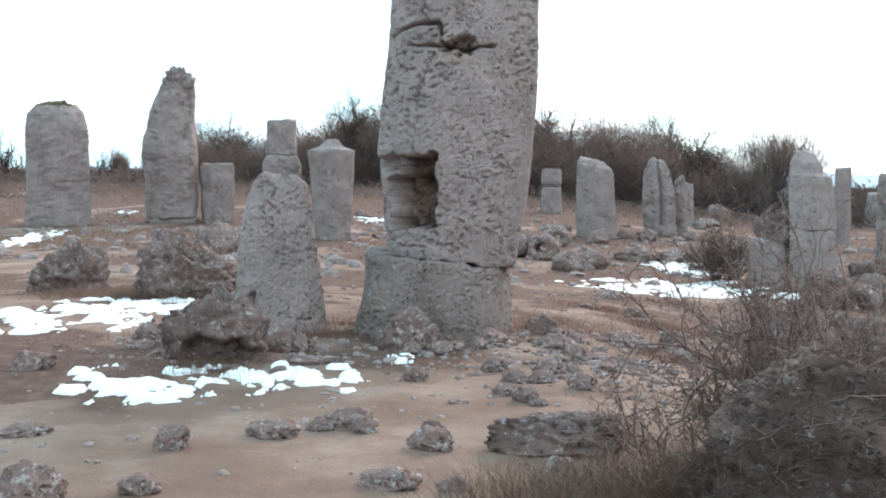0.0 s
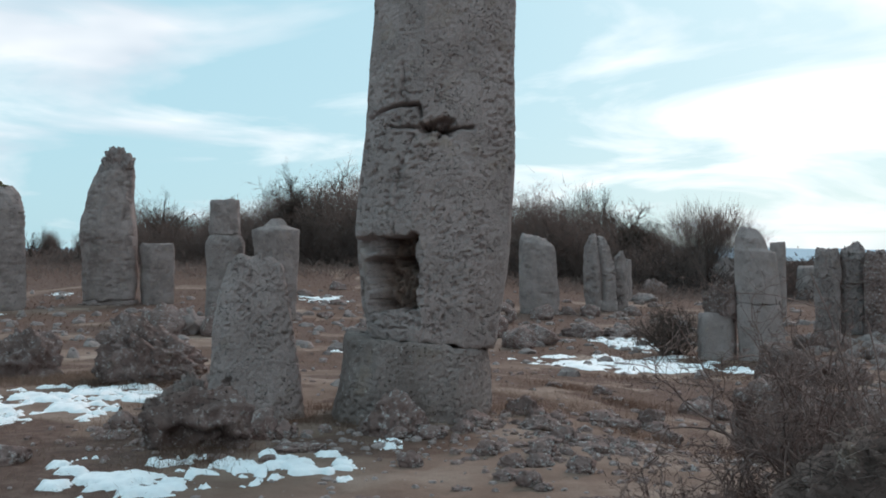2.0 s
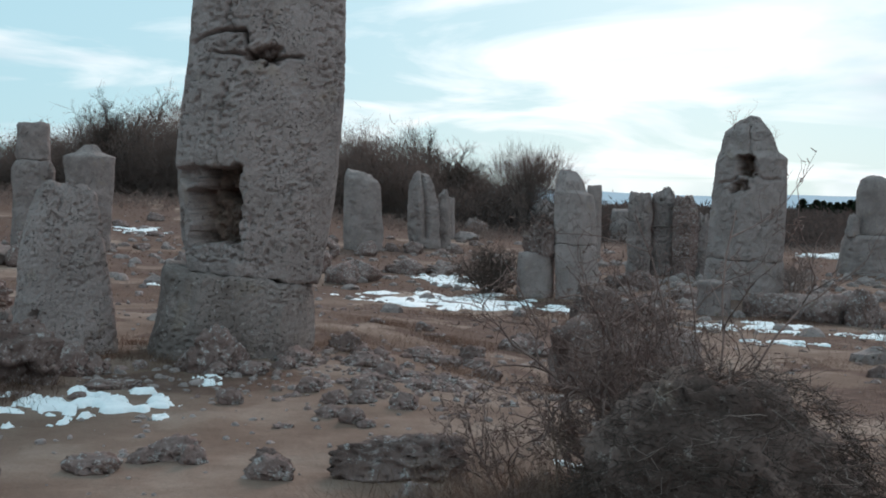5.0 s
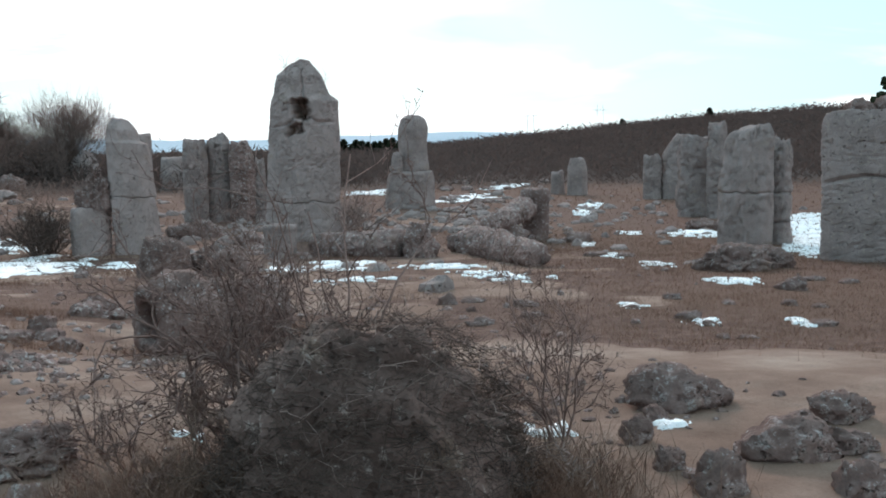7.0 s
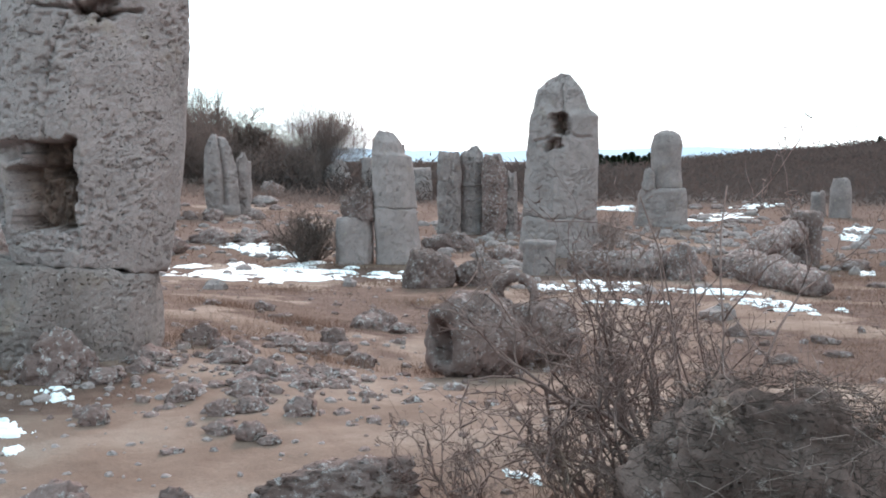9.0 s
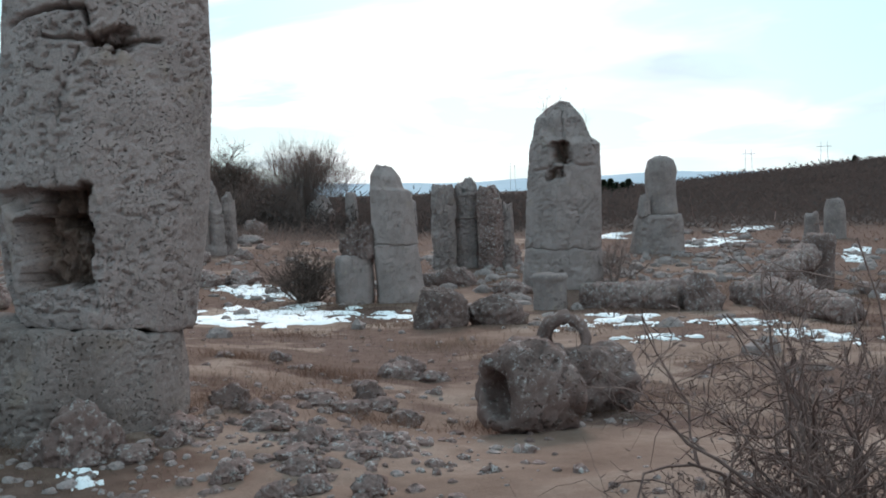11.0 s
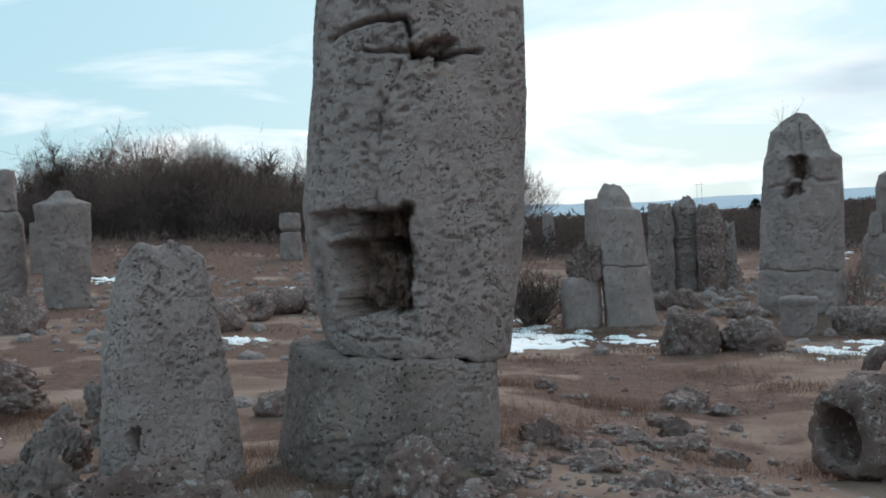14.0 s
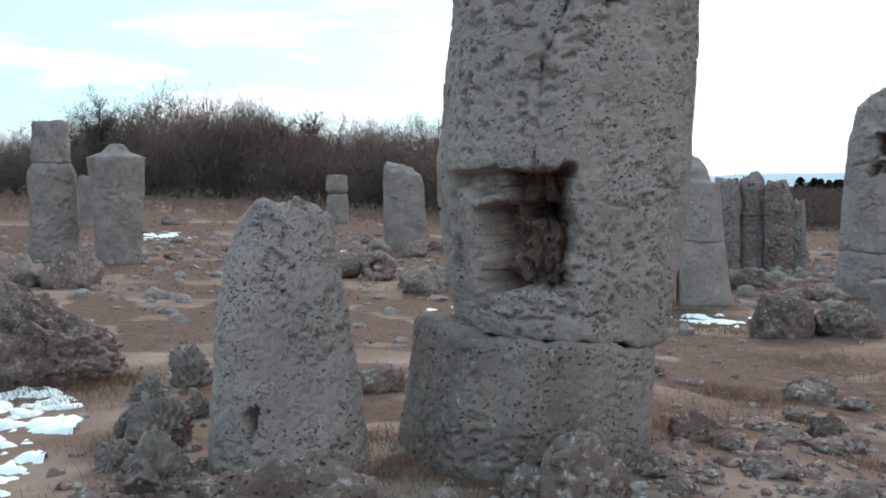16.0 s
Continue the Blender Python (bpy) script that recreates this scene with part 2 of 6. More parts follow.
BARK_GREY = plain("grey_brown_branch", (0.142, 0.092, 0.084), (0.305, 0.208, 0.188), 20, vary=0.5)
THATCH = plain("dry_moss_and_stems", (0.06, 0.043, 0.039), (0.15, 0.108, 0.094), 9, vary=0.5)


def snow_material():
    m, n, l, b = material("old_snow")
    at = place(n)
    f = tex_noise(n, l, 14, 6, 0.6, at)
    l.new(ramp(n, l, f, [(0.25, (0.78, 0.81, 0.84)), (0.6, (0.90, 0.92, 0.94))]), b.inputs["Base Color"])
    b.inputs["Roughness"].default_value = 0.75
    b.inputs["Subsurface Weight"].default_value = 0.0
    bumped(n, l, b, [(f, 0.5, 0.02)])
    return m


SNOW = snow_material()


def ground_material():
    m, n, l, b = material("sandy_ground")
    at = place(n)
    big = tex_noise(n, l, 0.55, 8, 0.66, at)
    sand = ramp(n, l, big, [(0.28, (0.146, 0.089, 0.069)), (0.50, (0.236, 0.157, 0.128)), (0.72, (0.388, 0.295, 0.250))])
    fine = tex_noise(n, l, 60, 4, 0.75, at)
    sand = blend(n, l, "MULTIPLY", 0.55, sand, ramp(n, l, fine, [(0.25, (0.62, 0.6, 0.58)), (0.7, (1.12, 1.1, 1.08))]))
    grit = tex_noise(n, l, 16, 6, 0.75, at)
    sand = blend(n, l, "MIX", ramp(n, l, grit, [(0.62, (0, 0, 0)), (0.72, (0.7, 0.7, 0.7))]), sand, (0.19, 0.165, 0.14))
    attr = n.new("ShaderNodeAttribute")
    attr.attribute_name = "cover"
    tuft = tex_noise(n, l, 5, 6, 0.7, at)
    turf = ramp(n, l, tuft, [(0.3, (0.080, 0.047, 0.040)), (0.52, (0.138, 0.084, 0.070)), (0.75, (0.225, 0.148, 0.122))])
    russet = tex_noise(n, l, 0.16, 4, 0.6, at)
    turf = blend(n, l, "MIX", ramp(n, l, russet, [(0.45, (0, 0, 0)), (0.6, (0.6, 0.6, 0.6))]), turf, (0.140, 0.082, 0.062))
    broken = n.new("ShaderNodeMath")
    broken.operation = "MULTIPLY_ADD"
    l.new(tuft, broken.inputs[0])
    broken.inputs[1].default_value = 0.9
    less = n.new("ShaderNodeMath")
    less.operation = "SUBTRACT"
    l.new(attr.outputs["Fac"], less.inputs[0])
    less.inputs[1].default_value = 0.42
    l.new(less.outputs[0], broken.inputs[2])
    share = ramp(n, l, broken.outputs[0], [(0.30, (0, 0, 0)), (0.55, (1, 1, 1))])
    litter = n.new("ShaderNodeAttribute")
    litter.attribute_name = "litter"
    top = blend(n, l, "MIX", share, sand, turf)
    l.new(blend(n, l, "MIX", litter.outputs["Fac"], top, (0.07, 0.054, 0.05)), b.inputs["Base Color"])
    b.inputs["Roughness"].default_value = 1.0
    b.inputs["Specular IOR Level"].default_value = 0.1
    bumped(n, l, b, [(tuft, 0.5, 0.05), (grit, 0.5, 0.02), (fine, 0.4, 0.006)])
    return m


GROUND = ground_material()


# ---- mesh helpers ----
def mesh_of(name, verts, faces, mat, smooth=True):
    me = bpy.data.meshes.new(name)
    me.from_pydata([tuple(v) for v in verts], [], [tuple(f) for f in faces])
    me.materials.append(mat)
    if smooth:
        me.polygons.foreach_set("use_smooth", [True] * len(me.polygons))
    me.update()
    return me


def thing(name, x, y, z=0.0, turn=0.0):
    ob = new(name)
    ob.matrix_world = pose(x, y, z, 0, 0, turn)
    return ob


def under(name, me, parent, label=""):
    ob = new(name, me)
    ob.parent = parent
    if label:
        ob["label"] = label
    return ob


def ring_faces(rows, cols):
    i = np.arange(rows - 1)[:, None] * cols
    j = np.arange(cols)[None, :]
    k = (j + 1) % cols
    return np.stack([i + j, i + k, i + cols + k, i + cols + j], -1).reshape(-1, 4).tolist()


def drum(name, profile, z0, z1, mat, seed, rough=0.05, pit=0.02, cols=96, cell=0.03, carve=None, edge=0.06, top=0.0, slope=0.0, square=0.0, wig=(None, None), wave=0.0, facet=0.6, lean=0.0):
    """One standing block of a stone column between two heights. profile: rows of (z, centre x, centre y, radius x, radius y).
    top: how far the upper end is broken, in metres; slope: how the ends tilt along x; square: how boxy the plan is."""
    p = np.array(profile, float)
    rows = max(8, int((z1 - z0) / cell))
    z = np.linspace(z0, z1, rows)
    ang = np.linspace(0, 2 * math.pi, cols, endpoint=False)
    cx, cy, rx, ry = (np.interp(z, p[:, 0], p[:, k]) for k in (1, 2, 3, 4))
    shrink = 1 - (0.07 if wig[1] is None else 0.03) * np.exp(-((z1 - z) / edge) ** 1.5) - (0.05 if wig[0] is None else 0.02) * np.exp(-((z - z0) / (edge if wig[0] is None else 0.03)) ** 1.5)
    A, Z = np.meshgrid(ang, z)
    dirx, diry = np.sin(A), -np.cos(A)
    boxy = (np.abs(dirx) ** 4 + np.abs(diry) ** 4) ** -0.25
    reach = 1 + square * (boxy - 1)
    gen = np.random.default_rng(seed)
    flats = [(2 * math.pi * (k + gen.uniform(-0.35, 0.35)) / 8, gen.uniform(0.90, 1.0)) for k in range(8)]
    plan = 1 / np.max([np.maximum(np.cos(A - a0), 1e-3) / d0 for a0, d0 in flats], axis=0)
    reach = reach * (1 + facet * (np.clip(plan, 0.85, 1.12) - 1))
    R = np.ones_like(A) * shrink[:, None] * reach
    X, Y = cx[:, None] + rx[:, None] * R * dirx, cy[:, None] + ry[:, None] * R * diry
    q = np.stack([X.ravel(), Y.ravel(), Z.ravel()], 1)
    size = float(np.mean(rx))
    d = rough * 1.3 * (fbm(q / (0.9 * size + 0.15), seed, 3) - 0.5) + rough * 0.5 * (fbm(q * (4.0, 4.0, 2.6), seed + 7, 3) - 0.5)
    cells = fbm(q * (17.0, 17.0, 30.0), seed + 13, 2)
    patchy = step(0.40, 0.56, fbm(q * 2.1, seed + 31, 2))
    d -= pit * 1.4 * step(0.635, 0.69, cells) * (0.25 + 0.75 * patchy) + 0.5 * pit * step(0.55, 0.70, fbm(q * (30.0, 30.0, 44.0), seed + 41, 2))
    d += pit * 0.30 * (fbm(q * (8.0, 8.0, 11.0), seed + 51, 3) - 0.5) * (0.3 + patchy)
    d += rough * 0.5 * (fbm(q * (5.0 / (0.5 + size), 5.0 / (0.5 + size), 0.5), seed + 61, 3) - 0.5)
    d = d.reshape(A.shape)
    if carve:
        U = (np.degrees(A) + 180) % 360 - 180
        cut = carve(U, Z, size)
        d = d + cut
    d *= np.clip(np.minimum((z - z0) / 0.03 + 0.3, 1), 0.3, 1)[:, None]
    X, Y = X + d * dirx, Y + d * diry
    fray = step(z1 - 3 * top - 0.05, z1, Z) * top if top else 0
    if top:
        broken = fbm(np.stack([X.ravel() * 2.2 / size, Y.ravel() * 2.2 / size, 0 * X.ravel() + seed * 0.7], 1), seed + 9, 2).reshape(X.shape)
        Z = Z + fray * 1.6 * (np.floor(broken * 7) / 7 - 0.5) + fray * 0.9 * (fbm(np.stack([X.ravel() * 3 / size * 0.6, Y.ravel() * 3 / size * 0.6, 0 * X.ravel() + seed], 1), seed + 3, 3).reshape(X.shape) - 0.62)
    Z = Z + slope * (X - cx[:, None]) * np.clip((Z - p[0, 0]) / (p[-1, 0] - p[0, 0]), 0, 1.2)
    span = min(0.25 * (z1 - z0), 0.35)
    for key, end, near in ((wig[0], z0, step(span, 0, Z - z0)), (wig[1], z1, step(span, 0, z1 - Z))):
        if key is not None:
            ripple = fbm(np.stack([np.sin(ang) * 3.2, np.cos(ang) * 3.2, 0 * ang + key], 1), key, 5, 0.6) - 0.5
            Z = Z + (wave * 2 * ripple[None, :] + lean * np.sin(ang)[None, :]) * near
    verts = np.stack([X.ravel(), Y.ravel(), Z.ravel()], 1)
    faces = ring_faces(rows, cols)
    # ends: shrinking rings, then a point
    extra, base = [], len(verts)
    for end, row in ((1, rows - 1), (0, 0)):
        rim = verts[row * cols:(row + 1) * cols]
        mid = rim.mean(0)
        prev = [row * cols + k for k in range(cols)]
        for s in (0.8, 0.55, 0.28):
            ring = mid + (rim - mid) * s
            bump = (fbm(ring * 6, seed + 5, 3) - 0.5) * 0.10 * (1 if end else 0.2)
            ring = ring + np.stack([0 * bump, 0 * bump, bump + (top * 0.12 * (1 - s) if end else 0)], 1)
            now = [base + len(extra) + k for k in range(cols)]
            extra.extend(ring.tolist())
            for k in range(cols):
                f = (prev[k], prev[(k + 1) % cols], now[(k + 1) % cols], now[k])
                faces.append(f if end else f[::-1])
            prev = now
        tip = base + len(extra)
        extra.append((mid + (0, 0, top * 0.12 if end else 0)).tolist())
        for k in range(cols):
            f = (prev[k], prev[(k + 1) % cols], tip)
            faces.append(f if end else f[::-1])
    me = mesh_of(name, np.vstack([verts, np.array(extra)]), faces, mat)
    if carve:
        # mask by carve depth: deeper cuts get the rust colour and painted-in shade
        rust_shade = me.attributes.new("rust_shade", "FLOAT", "POINT")
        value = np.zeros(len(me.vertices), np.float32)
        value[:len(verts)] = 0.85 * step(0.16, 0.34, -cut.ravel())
        rust_shade.data.foreach_set("value", value)
    return me


def lump(name, sx, sy, sz, mat, seed, fine=4, rough=0.30, pit=0.05, flat=0.3, drop=0.0, cave=0.0, bands=0.0):
    """A weathered boulder, its base at z = 0, sunk a little. drop: how far the top falls to one end; cave: depth of a
    hollow under its front; bands: depth of level grooves."""
    bm = bmesh.new()
    bmesh.ops.create_icosphere(bm, subdivisions=fine, radius=1.0)
    v = np.array([x.co for x in bm.verts])
    faces = [[x.index for x in f.verts] for f in bm.faces]
    bm.free()
    big = fbm(v * 1.3 + seed * 3.1, seed, 3)
    mid = fbm(v * 3.3 + seed, seed + 4, 4)
    knob = np.abs(fbm(v * 4.6 + seed, seed + 8, 4, 0.6) - 0.5) * 2
    v = v * (1 + rough * 2.6 * (big - 0.5))[:, None]
    g = np.random.default_rng(seed)
    for _ in range(7 if rough > 0.2 else 2):
        nrm = g.normal(0, 1, 3)
        nrm /= np.linalg.norm(nrm)
        over = v @ nrm - g.uniform(0.62, 0.92)
        v = v - np.where(over > 0, over * 0.85, 0)[:, None] * nrm
    crag = np.abs(fbm(v * 8.5 + seed, seed + 61, 3, 0.6) - 0.5) * 2
    r = 1 + rough * 1.5 * (mid - 0.5) + rough * 0.5 * (knob - 0.25) + min(rough, 0.3) * 0.2 * (crag - 0.25)
    cells = fbm(v * 7.5 + seed, seed + 15, 2)
    r = r - pit * 2.3 * step(0.57, 0.65, cells) - pit * 0.9 * step(0.5, 0.7, fbm(v * 19.0 + seed, seed + 25, 2))
    v = v * r[:, None]
    v[:, 2] = np.where(v[:, 2] < -flat, -flat + (v[:, 2] + flat) * 0.15, v[:, 2])
    v = (v - (v.max(0) + v.min(0)) / 2) / (v.max(0) - v.min(0)) * (sx, sy, sz * 1.10)
    v[:, 2] -= v[:, 2].min() + 0.10 * sz
    if drop:
        v[:, 2] = np.where(v[:, 2] > 0, v[:, 2] * (1 - drop * step(-0.35, 0.5, v[:, 0] / sx)), v[:, 2])
    if cave:
        ragged = fbm(v * 5.0 / sx + seed, seed + 33, 3) - 0.5
        mouth = step(0.36, 0.22, np.abs(v[:, 0] / sx + 0.02 + 0.3 * ragged)) * step(0.46, 0.30, v[:, 2] / sz + 0.3 * ragged + 1.6 * (v[:, 0] / sx) ** 2) * step(0.05, -0.25, v[:, 1] / sy)
        v[:, 1] += cave * sy * mouth
    if bands:
        level = fbm(v * (2.0, 2.0, 13.0) / sx + seed, seed + 44, 3)
        v[:, :2] *= (1 - bands * step(0.5, 0.58, level))[:, None]
    return mesh_of(name, v, faces, mat)


def boulder(x, y, sx, sy, sz, seed, mat=None, turn=0.0, fine=4, rough=0.30, pit=0.05, label="", category="boulder", name="boulder", group="", sunk=0.0, **more):
    ob = new(name, lump(name, sx, sy, sz, mat or STONE_LICHEN, seed, fine, rough, pit, **more))
    ob.matrix_world = pose(x, y, ground_z(x, y) - sunk, 0, 0, turn or -math.degrees(math.atan2(x, y)))
    return tagged(ob, label or "pitted grey limestone boulder lying on sandy ground", category, group)


def log_mesh(name, length, r_out, r_in, mat, seed, cols=56, rough=0.05, pit=0.03, taper=0.0, bend=0.0):
    """A lying column, hollow where r_in > 0, along x, its centre at the origin."""
    n = max(12, int(length / 0.04))
    a = np.linspace(0, 2 * math.pi, cols, endpoint=False)

    def tube(r, s0, inner):
        s = np.linspace(-length / 2, length / 2, n)
        A, S = np.meshgrid(a, s)
        rr = r * (1 - taper * S / length) * np.ones_like(A)
        if not inner:
            rr = rr * (1 - 0.14 * np.exp(-((length / 2 - np.abs(S)) / 0.06) ** 1.4))
        q = np.stack([S.ravel(), (r * np.cos(A)).ravel(), (r * np.sin(A)).ravel()], 1)
        d = rough * 2.6 * (fbm(q * 2.2 + s0, s0, 3) - 0.5) + rough * 1.2 * (fbm(q * 8, s0 + 3, 3) - 0.5) - pit * step(0.56, 0.7, fbm(q * 15, s0 + 9, 2))
        rr = rr + d.reshape(A.shape) * (1 if not inner else 0.6)
        ragged = S + 0.10 * (fbm(np.stack([A.ravel(), A.ravel() * 0, S.ravel() * 0], 1), s0 + 5, 3).reshape(A.shape) - 0.5) * np.sign(S) * step(0.6, 1.0, np.abs(S) / (length / 2))
        return np.stack([ragged.ravel(), (rr * np.cos(A)).ravel(), (rr * np.sin(A) + bend * (S / length) ** 2).ravel()], 1)

    outer = tube(r_out, seed, False)
    fo = ring_faces(n, cols)
    if r_in > 0:
        inner = tube(r_in, seed + 50, True)
        o = len(outer)
        faces = [f[::-1] for f in fo] + [[o + k for k in f] for f in fo]
        for row, flip in ((0, False), (n - 1, True)):
            for k in range(cols):
                f = [row * cols + k, row * cols + (k + 1) % cols, o + row * cols + (k + 1) % cols, o + row * cols + k]
                faces.append(f[::-1] if flip else f)
        return mesh_of(name, np.vstack([outer, inner]), faces, mat)
    faces = [f[::-1] for f in fo] + [list(range(cols)), list(range((n - 1) * cols, n * cols))[::-1]]
    return mesh_of(name, outer, faces, mat)


def fallen(x, y, length, r_out, r_in, turn, seed, mat=None, tilt=0.0, lift=0.0, name="fallen_column", label="", taper=0.0, rough=0.05, pit=0.03, bend=0.0):
    ob = new(name, log_mesh(name, length, r_out, r_in, mat or STONE_LICHEN, seed, taper=taper, rough=rough, pit=pit, bend=bend))
    ob.matrix_world = pose(x, y, ground_z(x, y) + r_out * 0.82 + lift, 0, tilt, turn)
    return tagged(ob, label or "fallen grey limestone column lying on the ground", "stone column")


def tube_rows(points, radii, sides):
    """Vertices and faces of a thin tapering branch."""
    vs, fs = [], []
    for i, (p, r) in enumerate(zip(points, radii)):
        d = (points[min(i + 1, len(points) - 1)] - points[max(i - 1, 0)]).normalized()
        s = d.orthogonal().normalized()
        t = d.cross(s)
        for k in range(sides):
            w = 2 * math.pi * k / sides
            vs.append(p + (s * math.cos(w) + t * math.sin(w)) * r)
        if i:
            b = (i - 1) * sides
            fs += [(b + k, b + (k + 1) % sides, b + sides + (k + 1) % sides, b + sides + k) for k in range(sides)]
    return vs, fs


class Twigs:
    def __init__(self):
        self.v, self.f = [], []

    def add(self, points, r0, r1, sides):
        n = len(points)
        vs, fs = tube_rows(points, [r0 + (r1 - r0) * i / (n - 1) for i in range(n)], sides)
        o = len(self.v)
        self.v += vs
        self.f += [tuple(o + k for k in f) for f in fs]

    def mesh(self, name, mat):
        return mesh_of(name, self.v, self.f, mat)


def rnd_dir(rng, up):
    a, b = rng.uniform(0, 2 * math.pi), rng.gauss(0, 1)
    return Vector((math.cos(a), math.sin(a), up + 0.5 * b)).normalized()


def grow(tw, rng, start, way, length, radius, depth, steps, wander, lift, forks, sides, shrink=0.62, spread=0.9, floor=-9.0, tip=0.35):
    """A branch that bends as it goes and forks along its way."""
    pts, p, d = [start.copy()], start.copy(), way.normalized()
    for i in range(steps):
        d = (d + Vector((rng.gauss(0, wander), rng.gauss(0, wander), rng.gauss(0, wander) + lift))).normalized()
        p = p + d * (length / steps)
        if p.z < floor:
            p.z = floor
        pts.append(p.copy())
    tw[0 if depth > 1 else 1].add(pts, radius, radius * tip, sides if depth > 1 else 3)
    if depth > 0:
        for _ in range(forks):
            k = rng.uniform(0.2, 1.0)
            i = min(int(k * steps), steps - 1)
            at = pts[i].lerp(pts[i + 1], k * steps - i if k < 1 else 1)
            side = Vector((rng.gauss(0, 1), rng.gauss(0, 1), rng.gauss(0, 1))).normalized()
            nd = ((pts[i + 1] - pts[i]).normalized() + side * spread).normalized()
            grow(tw, rng, at, nd, length * shrink * rng.uniform(0.6, 1.15), radius * (0.62 - 0.2 * k), depth - 1, max(3, steps - 1), wander * 1.1, lift, forks, sides, shrink, spread, floor, tip)


# ---- ground ----
def graded(lo, hi, cell, reach, growth):
    inner = np.arange(lo, hi + cell / 2, cell)
    def tail(start, sign):
        vals, s, c = [], start, cell
        while abs(s) < reach:
            c *= growth
            s = s + sign * c
            vals.append(s)
        return vals
    return np.array(tail(lo, -1)[::-1] + inner.tolist() + tail(hi, 1))


gx, gy = graded(-5.0, 7.0, 0.06, 3000, 1.085), graded(4.5, 15.0, 0.06, 3000, 1.075)
GX, GY = np.meshgrid(gx, gy)
GZ = land(GX, GY) + relief(GX, GY)
cols = len(gx)
ii = np.arange(len(gy) - 1)[:, None] * cols + np.arange(cols - 1)[None, :]
ground = new("ground", mesh_of("ground", np.stack([GX.ravel(), GY.ravel(), GZ.ravel()], 1), np.stack([ii, ii + 1, ii + cols + 1, ii + cols], -1).reshape(-1, 4).tolist(), GROUND))
cover_at = ground.data.attributes.new("cover", "FLOAT", "POINT")
cover_at.data.foreach_set("value", grassy(GX, GY).ravel().astype(np.float32))
litter_at = ground.data.attributes.new("litter", "FLOAT", "POINT")
_r, _a = np.hypot(GX, GY), np.degrees(np.arctan2(GX, GY))
litter_at.data.foreach_set("value", (step(66, 82, _r + 10 * flat_noise(GX, GY, 6.0, 3, 2)) * step(6, 20, _a) * step(100, 80, _a) + step(80, 88, _r) * step(17, 12, np.abs(_a))).clip(0, 1).ravel().astype(np.float32))
tagged(ground, "sandy ground with patches of brown dry grass", "ground", kind="structure")


# ---- stone columns ----
def crack(points, width, depth, seed):
    """A carving along a line of (angle, height) points on a column's face."""
    pts = np.array(points, float)

    def cut(U, Z, size):
        s = U * math.pi / 180 * size
        wob = 0.05 * (fbm(np.stack([s.ravel() * 6, Z.ravel() * 6, 0 * s.ravel() + seed], 1), seed, 3).reshape(s.shape) - 0.5)
        best = np.full(s.shape, 9.0)
        for (u0, z0), (u1, z1) in zip(pts[:-1], pts[1:]):
            a, b = np.array([u0 * math.pi / 180 * size, z0]), np.array([u1 * math.pi / 180 * size, z1])
            ab = b - a
            k = np.clip(((s - a[0]) * ab[0] + (Z - a[1]) * ab[1]) / (ab @ ab), 0, 1)
            best = np.minimum(best, np.hypot(s - a[0] - k * ab[0], Z - a[1] - k * ab[1] + wob))
        return -depth * np.exp(-(best / width) ** 2)
    return cut


def hollow(u0, u1, z0, z1, depth, soft, seed, fray=1.0):
    """A broken-out recess between two angles and two heights."""
    def cut(U, Z, size):
        q = np.stack([U.ravel() / 14, Z.ravel() * 4.5, 0 * U.ravel() + seed], 1)
        w = (fbm(q, seed, 4, 0.6).reshape(U.shape) - 0.5)
        rugged = fbm(q * 3.1 + 7, seed + 2, 3).reshape(U.shape) - 0.5
        s = soft
        inside = step(u0 - s * 60, u0, U + 24 * fray * w) * step(u1 + s * 60, u1, U + 24 * fray * w) * step(z0 - s, z0, Z + 0.34 * fray * w) * step(z1 + s, z1, Z + 0.34 * fray * w)
        return -depth * inside * (0.82 + 0.9 * w + 0.5 * rugged)
    return cut


def carved(*cuts):
    return lambda U, Z, size: sum(c(U, Z, size) for c in cuts)


def column(x, y, w, h, shape, label, seed, joints=(), mat=None, deep=0.85, turn=None, rough=0.05, pit=0.02, top=0.1, cols=60, cell=0.06, carve=None, square=0.3, sunk=0.15, slope=0.0, group="standing stone columns"):
    """A standing column. shape: rows of (share of height, sideways shift, half-width), both in shares of w."""
    base = ground_z(x, y)
    ob = thing("stone_column", x, y, base, -math.degrees(math.atan2(x + 1, y - 2)) if turn is None else turn)
    prof = [(f * h if i else -sunk, c * w, 0.0, r * w, r * w * deep) for i, (f, c, r) in enumerate(shape)]
    ends = [-sunk] + [j * h for j in joints] + [h]
    names = ["shaft"] if len(ends) == 2 else ["base_block"] + ["drum"] * (len(ends) - 3) + ["shaft"]
    for k in range(len(ends) - 1):
        last = k == len(ends) - 2
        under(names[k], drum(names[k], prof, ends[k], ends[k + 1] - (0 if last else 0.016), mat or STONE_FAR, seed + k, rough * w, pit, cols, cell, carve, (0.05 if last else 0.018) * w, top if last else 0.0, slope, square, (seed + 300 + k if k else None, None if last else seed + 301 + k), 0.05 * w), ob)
    return tagged(ob, label, "stone column", group)


